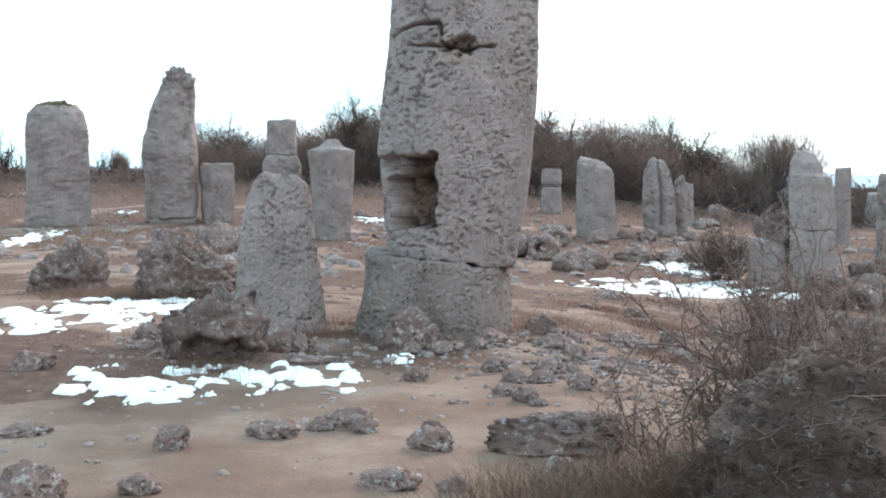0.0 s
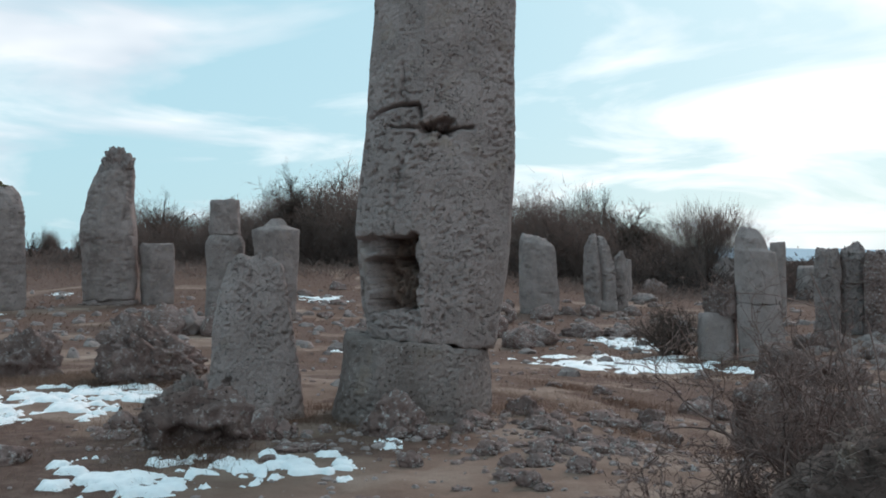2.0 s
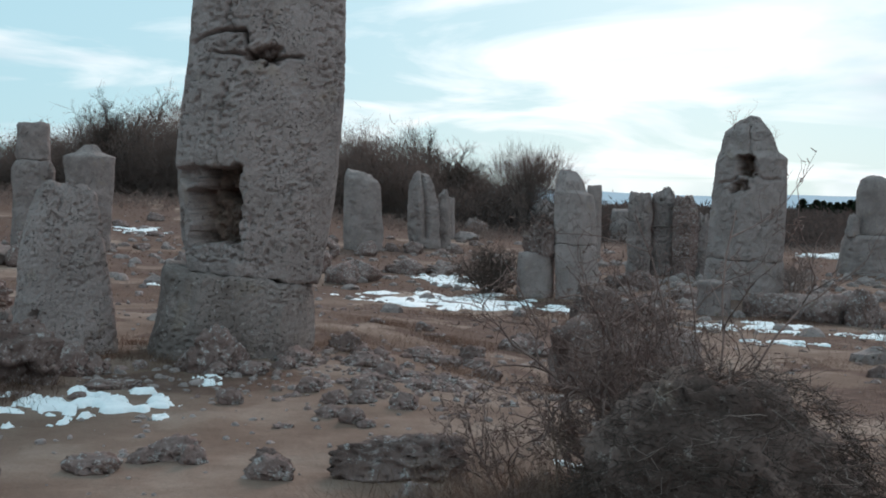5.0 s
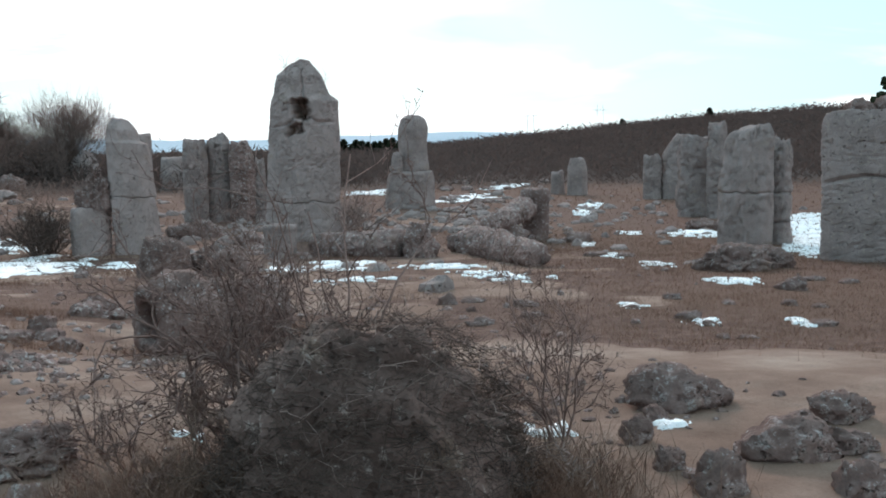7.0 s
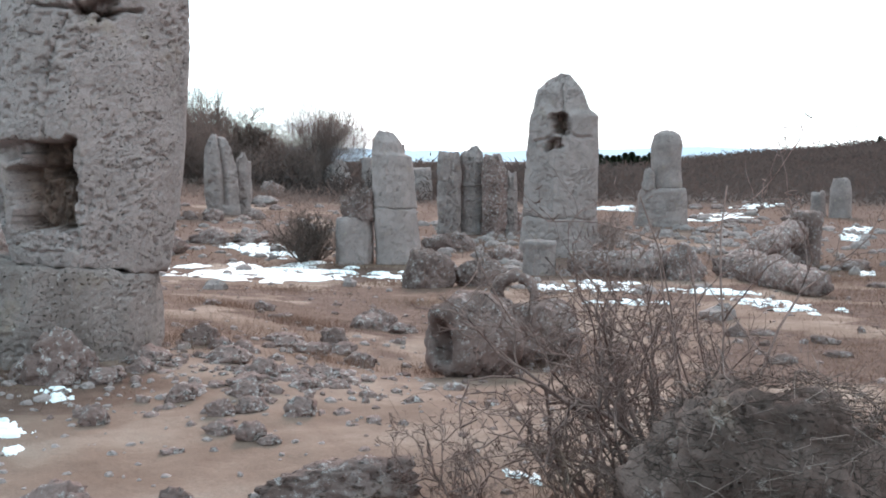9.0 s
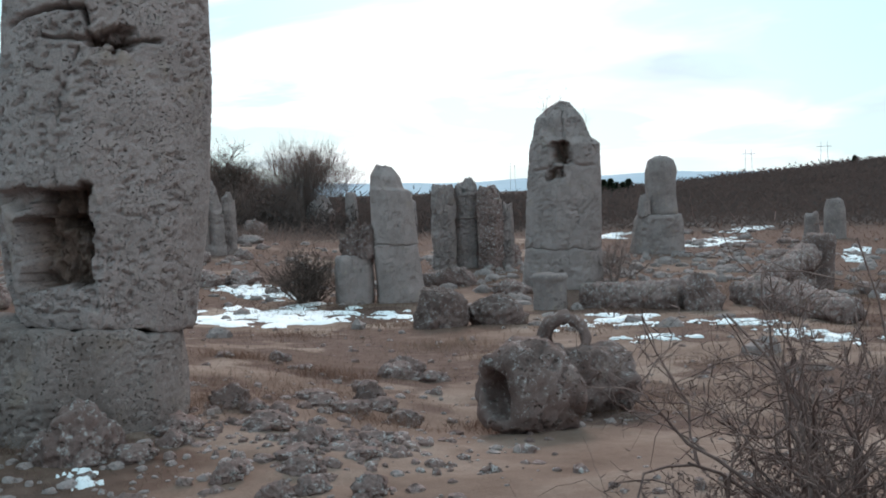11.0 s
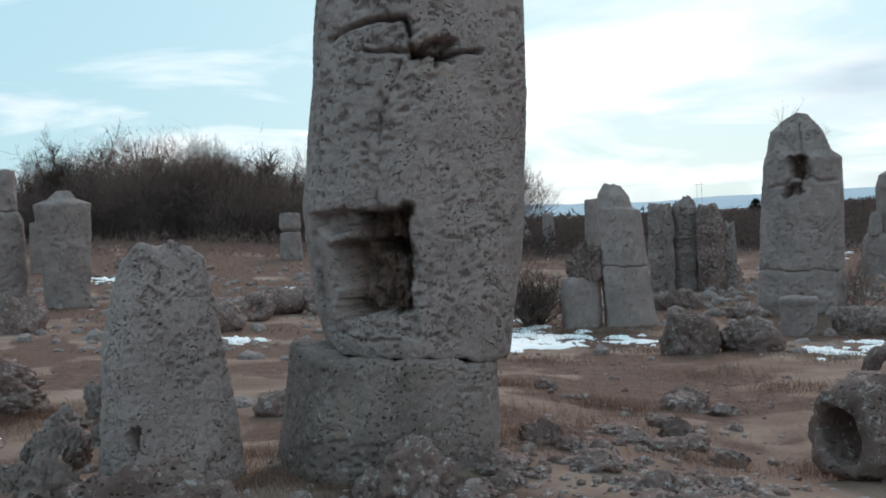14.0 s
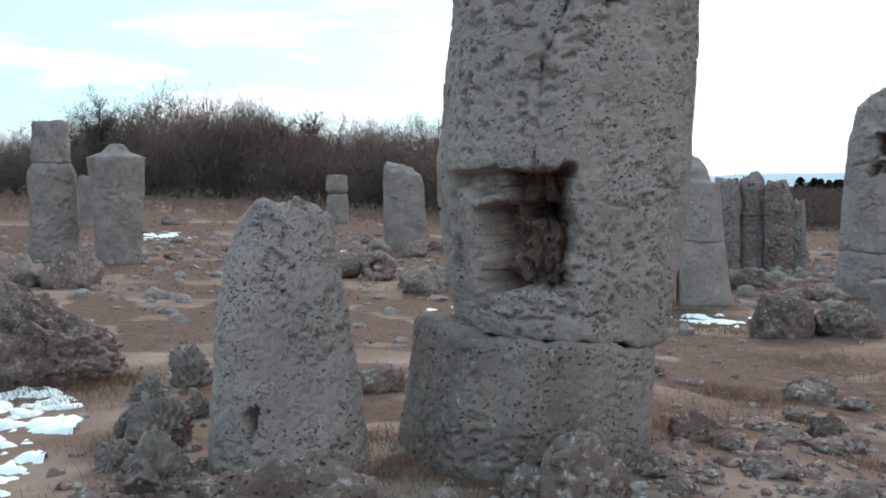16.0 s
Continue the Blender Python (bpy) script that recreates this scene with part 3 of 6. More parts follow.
# the tall column that the walk leads up to
tall = thing("stone_column", 0.0, 12.05, ground_z(0, 11.5))
P_BLOCK = [(-0.25, -0.15, 0, 0.94, 0.86), (0.05, -0.11, 0, 0.88, 0.84), (0.4, -0.07, 0, 0.85, 0.83), (0.82, -0.03, 0, 0.83, 0.82)]
P_SHAPE = [(0.7, 0.115, 0, 0.688, 0.73), (0.95, 0.125, 0, 0.718, 0.76), (1.15, 0.125, 0, 0.763, 0.78), (1.75, 0.135, 0, 0.843, 0.82),
           (2.0, 0.140, 0, 0.858, 0.82), (2.55, 0.185, 0, 0.863, 0.82), (3.1, 0.240, 0, 0.833, 0.80), (3.75, 0.265, 0, 0.813, 0.78), (4.5, 0.290, 0, 0.793, 0.76), (5.7, 0.315, 0, 0.728, 0.70)]
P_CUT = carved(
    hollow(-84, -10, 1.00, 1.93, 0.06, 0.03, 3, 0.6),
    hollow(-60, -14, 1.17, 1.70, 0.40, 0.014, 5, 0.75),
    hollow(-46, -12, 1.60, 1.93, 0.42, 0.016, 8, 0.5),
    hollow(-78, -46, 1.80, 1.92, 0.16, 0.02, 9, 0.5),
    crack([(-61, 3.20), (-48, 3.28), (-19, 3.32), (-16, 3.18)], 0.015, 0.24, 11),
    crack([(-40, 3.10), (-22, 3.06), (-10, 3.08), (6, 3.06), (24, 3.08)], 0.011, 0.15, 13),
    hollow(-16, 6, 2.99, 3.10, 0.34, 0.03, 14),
    crack([(-20, 3.0), (-24, 2.80), (-29, 2.62), (-28, 2.3), (-29, 1.97)], 0.008, 0.11, 17),
    crack([(-75, 3.34), (-66, 3.30)], 0.02, 0.07, 19),
    crack([(-34, 3.36), (-30, 3.6), (-32, 3.75)], 0.012, 0.05, 20),
    crack([(-62, 2.56), (-66, 2.36)], 0.014, 0.10, 23),
    crack([(-72, 2.62), (-74, 2.52)], 0.012, 0.08, 24),
    crack([(-70, 2.28), (-71, 2.20)], 0.014, 0.08, 25),
    crack([(-60, 0.98), (-40, 0.93), (-22, 0.95)], 0.012, 0.05, 29),
    crack([(-50, 1.14), (-20, 1.16)], 0.01, 0.03, 31),
)
under("base_block", drum("base_block", P_BLOCK, -0.25, 0.81, STONE_BASE, 40, 0.075, 0.02, 360, 0.016, None, 0.03, 0.0, -0.02, 0.5, (None, 77), 0.07, 0.5, -0.075), tall)
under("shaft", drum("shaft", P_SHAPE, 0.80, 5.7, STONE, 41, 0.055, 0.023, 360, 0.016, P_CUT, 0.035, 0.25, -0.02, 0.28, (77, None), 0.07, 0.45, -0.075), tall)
tagged(tall, "tall grey limestone column with a broken-out hollow and cracks", "stone column", "standing stone columns")

column(-1.82, 11.97, 1.12, 1.79, [(0, 0, 0.5), (0.25, 0, 0.45), (0.5, -0.005, 0.395), (0.8, 0.0, 0.315), (0.93, 0.01, 0.262), (1.0, 0.02, 0.20)],
       "short cone-shaped pitted limestone stump beside the tall column", 60, mat=STONE, deep=0.7, pit=0.022, cols=240, cell=0.016, top=0.10, rough=0.045, turn=8,
       carve=carved(hollow(-36, -28, 0.36, 0.47, 0.14, 0.02, 4), crack([(-32, 0.4), (-36, 0.2)], 0.02, 0.06, 6)), square=0.45)

column(-16.3, 43.3, 2.6, 4.9, [(0, 0, 0.5), (0.3, 0, 0.49), (0.8, 0, 0.47), (0.93, -0.01, 0.43), (1, -0.02, 0.33)], "thick grey limestone column with a mossy flat top", 70, top=0.12, pit=0.05, rough=0.04)
moss = boulder(-16.35, 43.3, 1.8, 1.5, 0.40, 73, MOSS, fine=4, rough=0.35, name="moss_cushion", label="brown dry moss cushion on a column top", category="moss")
moss.location.z = ground_z(-16.3, 43.3) + 4.75
column(-12.5, 46.3, 2.6, 6.4, [(0, 0.03, 0.44), (0.25, 0.03, 0.44), (0.45, 0, 0.47), (0.75, 0.04, 0.38), (0.9, 0.13, 0.30), (1, 0.18, 0.22)], "tall leaning limestone column with a jagged top", 75, joints=(0.03,), top=0.35, pit=0.06, rough=0.06)
for k, (dx, h, s) in enumerate([(0.35, 6.75, 0.9), (0.85, 6.6, 0.75), (0.1, 6.5, 0.7)]):
    r = boulder(-12.5 + dx, 46.1, s, s, s * 0.9, 620 + k, STONE_FAR, rough=0.4, pit=0.08, label="grey crumbling knob on a column top", category="rock", name="rock")
    r.location.z = ground_z(-12.5, 46.3) + h - 0.75
column(-10.5, 46.7, 1.62, 2.6, [(0, 0, 0.46), (0.5, 0, 0.45), (0.9, 0, 0.48), (1, 0, 0.46)], "short flat-topped limestone column", 80, top=0.06, pit=0.05)
column(-4.55, 39.6, 1.72, 3.72, [(0, 0.0, 0.40), (0.3, 0.0, 0.42), (0.7, 0.0, 0.46), (0.84, -0.02, 0.49), (0.885, -0.02, 0.49), (0.90, -0.02, 0.42), (0.93, -0.03, 0.25), (1, -0.0, 0.14)], "smooth limestone column with a capped top", 85, top=0.12, pit=0.04, rough=0.035)
column(-6.6, 40.6, 1.6, 4.4, [(0, 0.0, 0.5), (0.4, 0.02, 0.46), (0.62, -0.02, 0.47), (0.70, 0.0, 0.36), (0.74, -0.02, 0.36), (0.97, 0, 0.36), (1, 0, 0.33)], "limestone column of two stacked blocks", 90, joints=(0.70,), top=0.08, pit=0.06, square=0.6)
column(-6.9, 55.8, 0.9, 2.3, [(0, 0, 0.5), (1, 0, 0.45)], "short limestone column behind taller ones", 95, top=0.1)
column(6.35, 48.3, 1.85, 3.55, [(0, 0.05, 0.48), (0.3, 0.03, 0.49), (0.78, 0.0, 0.45), (0.90, -0.02, 0.42), (1, -0.07, 0.30)], "limestone column with a slanting bevelled top", 100, top=0.16, pit=0.04, rough=0.05, square=0.7, slope=-0.22)
column(10.0, 52.0, 1.6, 3.75, [(0, 0.05, 0.52), (0.5, 0.0, 0.5), (0.85, -0.1, 0.38), (1, -0.12, 0.24)], "rugged split limestone column", 105, top=0.4, pit=0.08, rough=0.09, carve=crack([(5, 0.5), (10, 3.9)], 0.10, 0.25, 4))
column(11.05, 52.4, 0.85, 2.85, [(0, 0, 0.5), (0.7, 0, 0.45), (1, 0, 0.3)], "narrow rugged limestone pillar beside a split column", 110, top=0.3, pit=0.08, rough=0.1)
column(13.3, 61.4, 0.9, 2.45, [(0, 0, 0.5), (1, 0, 0.44)], "small distant limestone column", 115, top=0.1)
column(5.75, 64.0, 1.4, 2.65, [(0, 0, 0.5), (0.55, 0, 0.42), (0.6, 0.02, 0.34), (0.68, 0, 0.44), (1, 0, 0.42)], "small distant column of stacked blocks", 120, joints=(0.6,), top=0.08, square=0.6)

# the cluster across the sandy hollow
column(9.45, 28.0, 1.27, 3.53, [(0, 0.12, 0.54), (0.12, 0.08, 0.49), (0.42, 0.0, 0.47), (0.72, -0.05, 0.44), (0.82, -0.07, 0.42), (0.84, -0.14, 0.34), (0.92, -0.16, 0.31), (1, -0.165, 0.17)], "pale limestone column with a cracked waist and narrow top", 130, joints=(0.42,), mat=STONE, top=0.1, cols=110, cell=0.035, slope=-0.10, rough=0.02, pit=0.015)
column(8.5, 28.5, 1.04, 1.25, [(0, 0, 0.48), (1, 0, 0.47)], "squat limestone block with a broken rock on top", 135, mat=STONE, top=0.05, square=0.8, cols=90, cell=0.04)
top_rock = boulder(8.6, 28.35, 1.12, 0.85, 1.0, 137, STONE_DARK, fine=5, rough=0.42, pit=0.1, label="jagged dark limestone rock perched on a squat block")
top_rock.location.z = ground_z(8.5, 28.5) + 1.20
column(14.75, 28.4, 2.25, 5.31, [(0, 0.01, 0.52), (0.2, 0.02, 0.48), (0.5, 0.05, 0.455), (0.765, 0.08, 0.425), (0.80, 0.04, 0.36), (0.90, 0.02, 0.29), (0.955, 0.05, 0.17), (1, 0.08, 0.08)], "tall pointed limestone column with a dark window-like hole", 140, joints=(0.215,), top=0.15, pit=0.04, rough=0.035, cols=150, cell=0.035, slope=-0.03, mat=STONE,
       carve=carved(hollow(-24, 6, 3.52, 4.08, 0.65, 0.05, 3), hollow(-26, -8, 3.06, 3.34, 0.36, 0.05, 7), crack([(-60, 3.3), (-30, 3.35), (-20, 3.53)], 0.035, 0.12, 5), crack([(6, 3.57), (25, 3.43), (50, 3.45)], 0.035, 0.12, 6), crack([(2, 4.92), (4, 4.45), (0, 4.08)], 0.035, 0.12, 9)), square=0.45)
column(25.6, 38.6, 2.05, 1.6, [(0, 0.05, 0.55), (0.5, 0.06, 0.5), (1, 0.08, 0.47)], "limestone column carrying a rounded head stone", 150, top=0.03, pit=0.05, square=0.4)
head = column(25.85, 38.5, 1.36, 2.42, [(0, 0, 0.5), (0.35, 0.0, 0.46), (0.75, 0.0, 0.48), (0.93, 0, 0.38), (1, 0, 0.2)], "rounded limestone head stone balanced on a column", 152, top=0.03, sunk=0.0)
head.location.z = ground_z(25.6, 38.6) + 1.58
side = boulder(24.9, 38.4, 0.62, 0.6, 0.9, 154, STONE_FAR, label="small limestone block balanced beside a head stone")
side.location.z = ground_z(25.6, 38.6) + 1.58
column(15.29, 37.33, 0.9, 3.1, [(0, 0, 0.5), (0.8, 0, 0.47), (1, 0, 0.42)], "pale limestone column at the back of a cluster", 160, square=0.6, rough=0.13, top=0.32, pit=0.07, cols=90, cell=0.035)
column(16.26, 37.38, 0.92, 3.26, [(0, 0, 0.55), (0.6, 0, 0.5), (0.9, 0.0, 0.45), (1, 0.0, 0.28)], "round-topped grey limestone column in a cluster", 163, joints=(0.55,), rough=0.13, top=0.32, pit=0.07, cols=90, cell=0.035)
column(17.3, 36.2, 0.5, 2.3, [(0, 0, 0.5), (0.8, 0, 0.47), (1, 0, 0.4)], "low limestone stump in a cluster of columns", 165, rough=0.13, top=0.32, pit=0.07, cols=90, cell=0.035)
column(16.75, 36.5, 0.95, 2.93, [(0, 0, 0.5), (0.6, 0.02, 0.52), (0.9, -0.03, 0.45), (1, -0.1, 0.32)], "rough dark-streaked limestone column in a cluster", 167, mat=STONE_LICHEN, rough=0.13, top=0.32, pit=0.07, cols=90, cell=0.035)
column(26.00, 75.80, 1.00, 3.00, [(0, 0, 0.5), (0.8, 0, 0.42), (1, -0.05, 0.35)], "slim distant limestone column", 170, top=0.1)
column(17.81, 48.97, 0.82, 3.50, [(0, 0, 0.5), (1, 0, 0.45)], "slim distant limestone column", 172, top=0.1)
column(28.60, 72.00, 1.90, 2.20, [(0, 0, 0.5), (1, 0, 0.42)], "squat distant limestone column", 174, top=0.2)
boulder(26.20, 83.50, 2.40, 2.20, 2.90, 176, STONE_FAR, label="distant rounded limestone dome")
column(11.4, 23.5, 0.83, 0.82, [(0, 0, 0.46), (0.8, 0, 0.46), (0.9, 0, 0.5), (1, 0, 0.5)], "short drum of grey limestone beside the snow", 178, top=0.03, cols=72, cell=0.035)

# the group to the right of the dip
column(19.25, 12.6, 2.5, 3.05, [(0, 0.05, 0.5), (0.5, 0.05, 0.5), (1, 0.05, 0.5)], "broad flat-faced limestone wall-like column", 180, top=0.15, square=0.9, pit=0.03, deep=0.5, cols=140, cell=0.03, mat=STONE_FAR, carve=carved(crack([(-60, 1.6), (-20, 1.75), (30, 1.65), (60, 1.7)], 0.03, 0.12, 3), crack([(22, 3.3), (18, 2.4), (24, 1.7), (20, 0.4)], 0.03, 0.12, 5)), rough=0.03)
for k, (dx, dy, s) in enumerate([(-0.35, 0.3, 0.55), (0.15, -0.15, 0.65), (0.5, -0.6, 0.6), (-0.05, 0.1, 0.4)]):
    r = boulder(19.25 + dx, 12.6 + dy, s * 1.5, s * 1.2, s * 0.65, 185 + k, STONE_DARK, rough=0.4, label="dark broken rock lying on top of a column")
    r.location.z = ground_z(19.25, 12.6) + 2.95
column(21.3, 17.5, 1.32, 3.0, [(0, -0.05, 0.5), (0.5, -0.02, 0.5), (0.9, 0.05, 0.42), (1, 0.1, 0.34)], "flat-faced limestone column with a sloping shoulder", 190, joints=(0.45,), top=0.2, square=0.8, pit=0.05, rough=0.04, deep=0.6, mat=STONE, cols=90)
column(22.1, 17.25, 0.82, 2.67, [(0, 0, 0.5), (0.45, 0, 0.5), (0.5, 0.05, 0.42), (0.9, 0.1, 0.4), (1, 0.15, 0.3)], "narrow stack of limestone blocks beside a flat column", 195, joints=(0.22, 0.5), square=0.7, rough=0.1, top=0.35, pit=0.06)
column(29.0, 25.5, 1.4, 2.75, [(0, 0, 0.5), (0.8, 0, 0.48), (1, 0, 0.42)], "squat flat-topped limestone column", 200, square=0.7, rough=0.1, top=0.35, pit=0.06)
column(36.5, 34.4, 0.98, 2.05, [(0, 0, 0.5), (1, 0, 0.42)], "distant limestone column on the dry slope", 205, square=0.6, rough=0.1, top=0.35, pit=0.06)
column(37.3, 33.6, 1.5, 2.95, [(0, 0, 0.5), (0.7, 0, 0.45), (1, 0.12, 0.3)], "distant limestone column with a slanted top", 207, square=0.6, rough=0.1, top=0.35, pit=0.06)
column(28.6, 24.3, 0.75, 3.2, [(0, 0, 0.5), (1, 0, 0.42)], "distant limestone column behind a flat-faced one", 209, square=0.5, rough=0.1, top=0.35, pit=0.06)
column(37.3, 40.25, 1.02, 1.9, [(0, 0, 0.5), (0.7, 0, 0.5), (1, 0, 0.4)], "small stump of limestone in the grass", 212, top=0.2)
column(37.43, 41.86, 0.81, 1.21, [(0, 0, 0.5), (1, 0, 0.4)], "small stump of limestone in the grass", 214, top=0.2)
column(19.3, 23.2, 0.85, 1.42, [(0, 0, 0.42), (0.7, 0, 0.46), (0.85, 0, 0.52), (1, 0, 0.48)], "short dark drum with a rimmed top by a fallen column", 216, top=0.05, mat=STONE_DARK)

# ---- fallen columns ----
def fallen_between(x0, y0, x1, y1, r, seed, mat, label, up0=0.0, up1=0.0, **more):
    a = Vector((x0, y0, ground_z(x0, y0) + r * 0.75 + up0))
    b = Vector((x1, y1, ground_z(x1, y1) + r * 0.75 + up1))
    ob = new("fallen_column", log_mesh("fallen_column", (b - a).length, r, 0.0, mat, seed, **more))
    ob.matrix_world = Matrix.Translation((a + b) / 2) @ (b - a).to_track_quat("X", "Z").to_matrix().to_4x4()
    return tagged(ob, label, "stone column", "fallen columns")


fallen(3.68, 11.05, 0.72, 0.45, 0.25, 2, 220, STONE_DARK, label="hollow fallen limestone column, open at its end", rough=0.09, pit=0.06)
fallen(4.75, 11.8, 0.95, 0.38, 0.0, -12, 224, STONE_DARK, label="broken lump of a fallen limestone column", rough=0.12, pit=0.06)
fallen(4.72, 12.1, 0.26, 0.29, 0.17, 55, 228, STONE_DARK, name="ring_stone", label="ring-shaped hollow limestone piece propped on rubble", lift=0.46, rough=0.04)
fallen_between(12.2, 23.4, 13.5, 21.4, 0.36, 230, STONE_LICHEN, "lichen-grey fallen column lying beside the snow", rough=0.07, pit=0.05, taper=-0.25)
boulder(13.7, 20.9, 0.95, 0.85, 0.85, 231, STONE_LICHEN, fine=5, label="broken drum of a fallen limestone column")
boulder(12.54, 22.91, 1.23, 0.72, 0.61, 233, STONE_LICHEN, fine=4, label="broken piece of a fallen limestone column")
fallen_between(15.0, 21.4, 18.9, 23.1, 0.27, 234, STONE_LICHEN, "long fallen column leaning up on a short drum", up1=0.72, rough=0.09, pit=0.05, taper=-0.5)
fallen_between(15.1, 20.5, 13.5, 16.6, 0.32, 236, STONE_LICHEN, "long mossy fallen limestone column on the ground", rough=0.09, pit=0.05, taper=0.4)
boulder(15.2, 20.9, 0.85, 0.7, 0.55, 238, STONE_LICHEN, fine=4, label="broken limestone chunk between fallen columns")
boulder(17.6, 22.4, 1.2, 0.9, 0.7, 239, STONE_DARK, fine=4, label="dark broken chunk under a leaning fallen column")
fallen(3.06, 35.94, 0.9, 0.48, 0.2, 75, 240, STONE_LICHEN, rough=0.13, pit=0.06, label="hollow fallen drum showing a ring end")
fallen(4.15, 42.33, 0.8, 0.42, 0.18, 80, 242, STONE_LICHEN, rough=0.13, pit=0.06, label="hollow fallen drum showing a ring end")
fallen(0.93, 34.16, 0.8, 0.46, 0.17, 80, 246, STONE_LICHEN, rough=0.14, pit=0.06, label="hollow fallen drum with a dark ring end")
fallen(1.79, 36.16, 1.4, 0.42, 0.0, 12, 244, STONE_DARK, label="fallen dark limestone drum in dry grass")


# ---- snow ----
def snow(x, y, length, width, turn, seed):
    """A thin patch of old snow with a ragged, holed outline that follows the ground."""
    cell = min(0.12, max(0.022, min(length, width) / 45))
    nx, ny = int(length * 1.25 / cell) + 2, int(width * 1.25 / cell) + 2
    u, v = np.meshgrid((np.arange(nx) - nx / 2) * cell, (np.arange(ny) - ny / 2) * cell)
    c, s = math.cos(radians(turn)), math.sin(radians(turn))
    X, Y = x + u * c - v * s, y + u * s + v * c
    e = np.sqrt((u / (length / 2)) ** 2 + (v / (width / 2)) ** 2)
    grain = 0.12 * min(length, width) + 0.06
    n = fbm(np.stack([X.ravel() / grain, Y.ravel() / (grain * 1.3), 0 * X.ravel() + seed * 1.7], 1), seed, 5, 0.6).reshape(X.shape)
    keep = 0.56 - e + 5.2 * (n - 0.5)
    fade = step(0.0, 0.45, keep)
    thick = 0.012 + 0.035 * fade * min(1.0, 0.4 + length / 3)
    Z = land(X, Y) + relief(X, Y) + np.where(keep > 0, thick, -0.02)
    idx = np.arange(nx * ny).reshape(ny, nx)
    quads = np.stack([idx[:-1, :-1], idx[:-1, 1:], idx[1:, 1:], idx[1:, :-1]], -1).reshape(-1, 4)
    alive = (keep.ravel()[quads] > 0).sum(1) >= 1
    quads = quads[alive]
    label = np.arange(nx * ny)
    while True:
        low = label[quads].min(1)
        before = label.copy()
        for k in range(4):
            np.minimum.at(label, quads[:, k], low)
        label = label[label]
        if (label == before).all():
            break
    P = np.stack([X.ravel(), Y.ravel(), Z.ravel()], 1)
    home = label[quads[:, 0]]
    kinds_, counts = np.unique(home, return_counts=True)
    for root in kinds_[counts >= 14]:
        mine = quads[home == root]
        used = np.unique(mine)
        ob = new("snow_patch", mesh_of("snow_patch", P[used], np.searchsorted(used, mine).tolist(), SNOW))
        tagged(ob, "thin ragged patch of melting white snow on the ground", "snow patch", "snow patches")


boulder(-2.07, 9.97, 1.04, 0.67, 0.58, 101, STONE_DARK, fine=5, label="dark arched limestone rock, hollowed underneath", rough=0.26, pit=0.05, cave=0.35)
boulder(-3.86, 16.36, 1.83, 1.30, 1.11, 9, STONE_DARK, fine=6, rough=0.27, pit=0.045, drop=0.5, label="large dark limestone boulder with pale lichen spots")
boulder(-6.35, 17.75, 1.34, 0.98, 0.85, 102, STONE_DARK, fine=5, label="blocky brown-grey limestone boulder among russet grass", rough=0.3)
boulder(-6.94, 31.31, 1.54, 1.14, 1.00, 103, STONE_LICHEN, fine=4, label="low flared limestone rock at a column foot")
boulder(-1.00, 6.99, 0.37, 0.24, 0.12, 104, STONE_LICHEN, fine=4, label="small pale limestone rock half sunk in sand", category="rock", name="rock", group="stones on the sand")
boulder(-0.70, 7.18, 0.26, 0.17, 0.10, 105, STONE_LICHEN, fine=4, label="small pale limestone rock half sunk in sand", category="rock", name="rock", group="stones on the sand")
boulder(-0.40, 7.03, 0.20, 0.13, 0.12, 106, STONE_LICHEN, fine=4, label="small pale limestone rock half sunk in sand", category="rock", name="rock", group="stones on the sand")
boulder(-1.55, 6.52, 0.24, 0.15, 0.15, 107, STONE_LICHEN, fine=4, label="small pale limestone rock half sunk in sand", category="rock", name="rock", group="stones on the sand")
boulder(-1.49, 5.71, 0.24, 0.16, 0.12, 108, STONE_LICHEN, fine=4, label="small pale limestone rock half sunk in sand", category="rock", name="rock", group="stones on the sand")
boulder(-2.00, 5.48, 0.40, 0.25, 0.23, 109, STONE_LICHEN, fine=4, label="small pale limestone rock half sunk in sand", category="rock", name="rock", group="stones on the sand")
boulder(-3.54, 9.34, 0.40, 0.26, 0.17, 110, STONE_LICHEN, fine=4, label="small pale limestone rock half sunk in sand", category="rock", name="rock", group="stones on the sand")
boulder(-2.58, 6.87, 0.36, 0.23, 0.08, 111, STONE_LICHEN, fine=4, label="small pale limestone rock half sunk in sand", category="rock", name="rock", group="stones on the sand")
boulder(-2.97, 10.95, 0.33, 0.21, 0.19, 112, STONE_LICHEN, fine=4, label="small pale limestone rock half sunk in sand", category="rock", name="rock", group="stones on the sand")
boulder(-0.15, 9.02, 0.23, 0.15, 0.14, 113, STONE_LICHEN, fine=4, label="small pale limestone rock half sunk in sand", category="rock", name="rock", group="stones on the sand")
boulder(0.03, 6.66, 0.31, 0.19, 0.15, 114, STONE_LICHEN, fine=4, label="small pale limestone rock half sunk in sand", category="rock", name="rock", group="stones on the sand")
boulder(-0.16, 5.83, 0.36, 0.23, 0.11, 115, STONE_LICHEN, fine=4, label="small pale limestone rock half sunk in sand", category="rock", name="rock", group="stones on the sand")
boulder(0.19, 5.74, 0.20, 0.13, 0.09, 116, STONE_LICHEN, fine=4, label="small pale limestone rock half sunk in sand", category="rock", name="rock", group="stones on the sand")
boulder(0.76, 5.81, 0.30, 0.19, 0.18, 117, STONE_LICHEN, fine=4, label="small pale limestone rock half sunk in sand", category="rock", name="rock", group="stones on the sand")
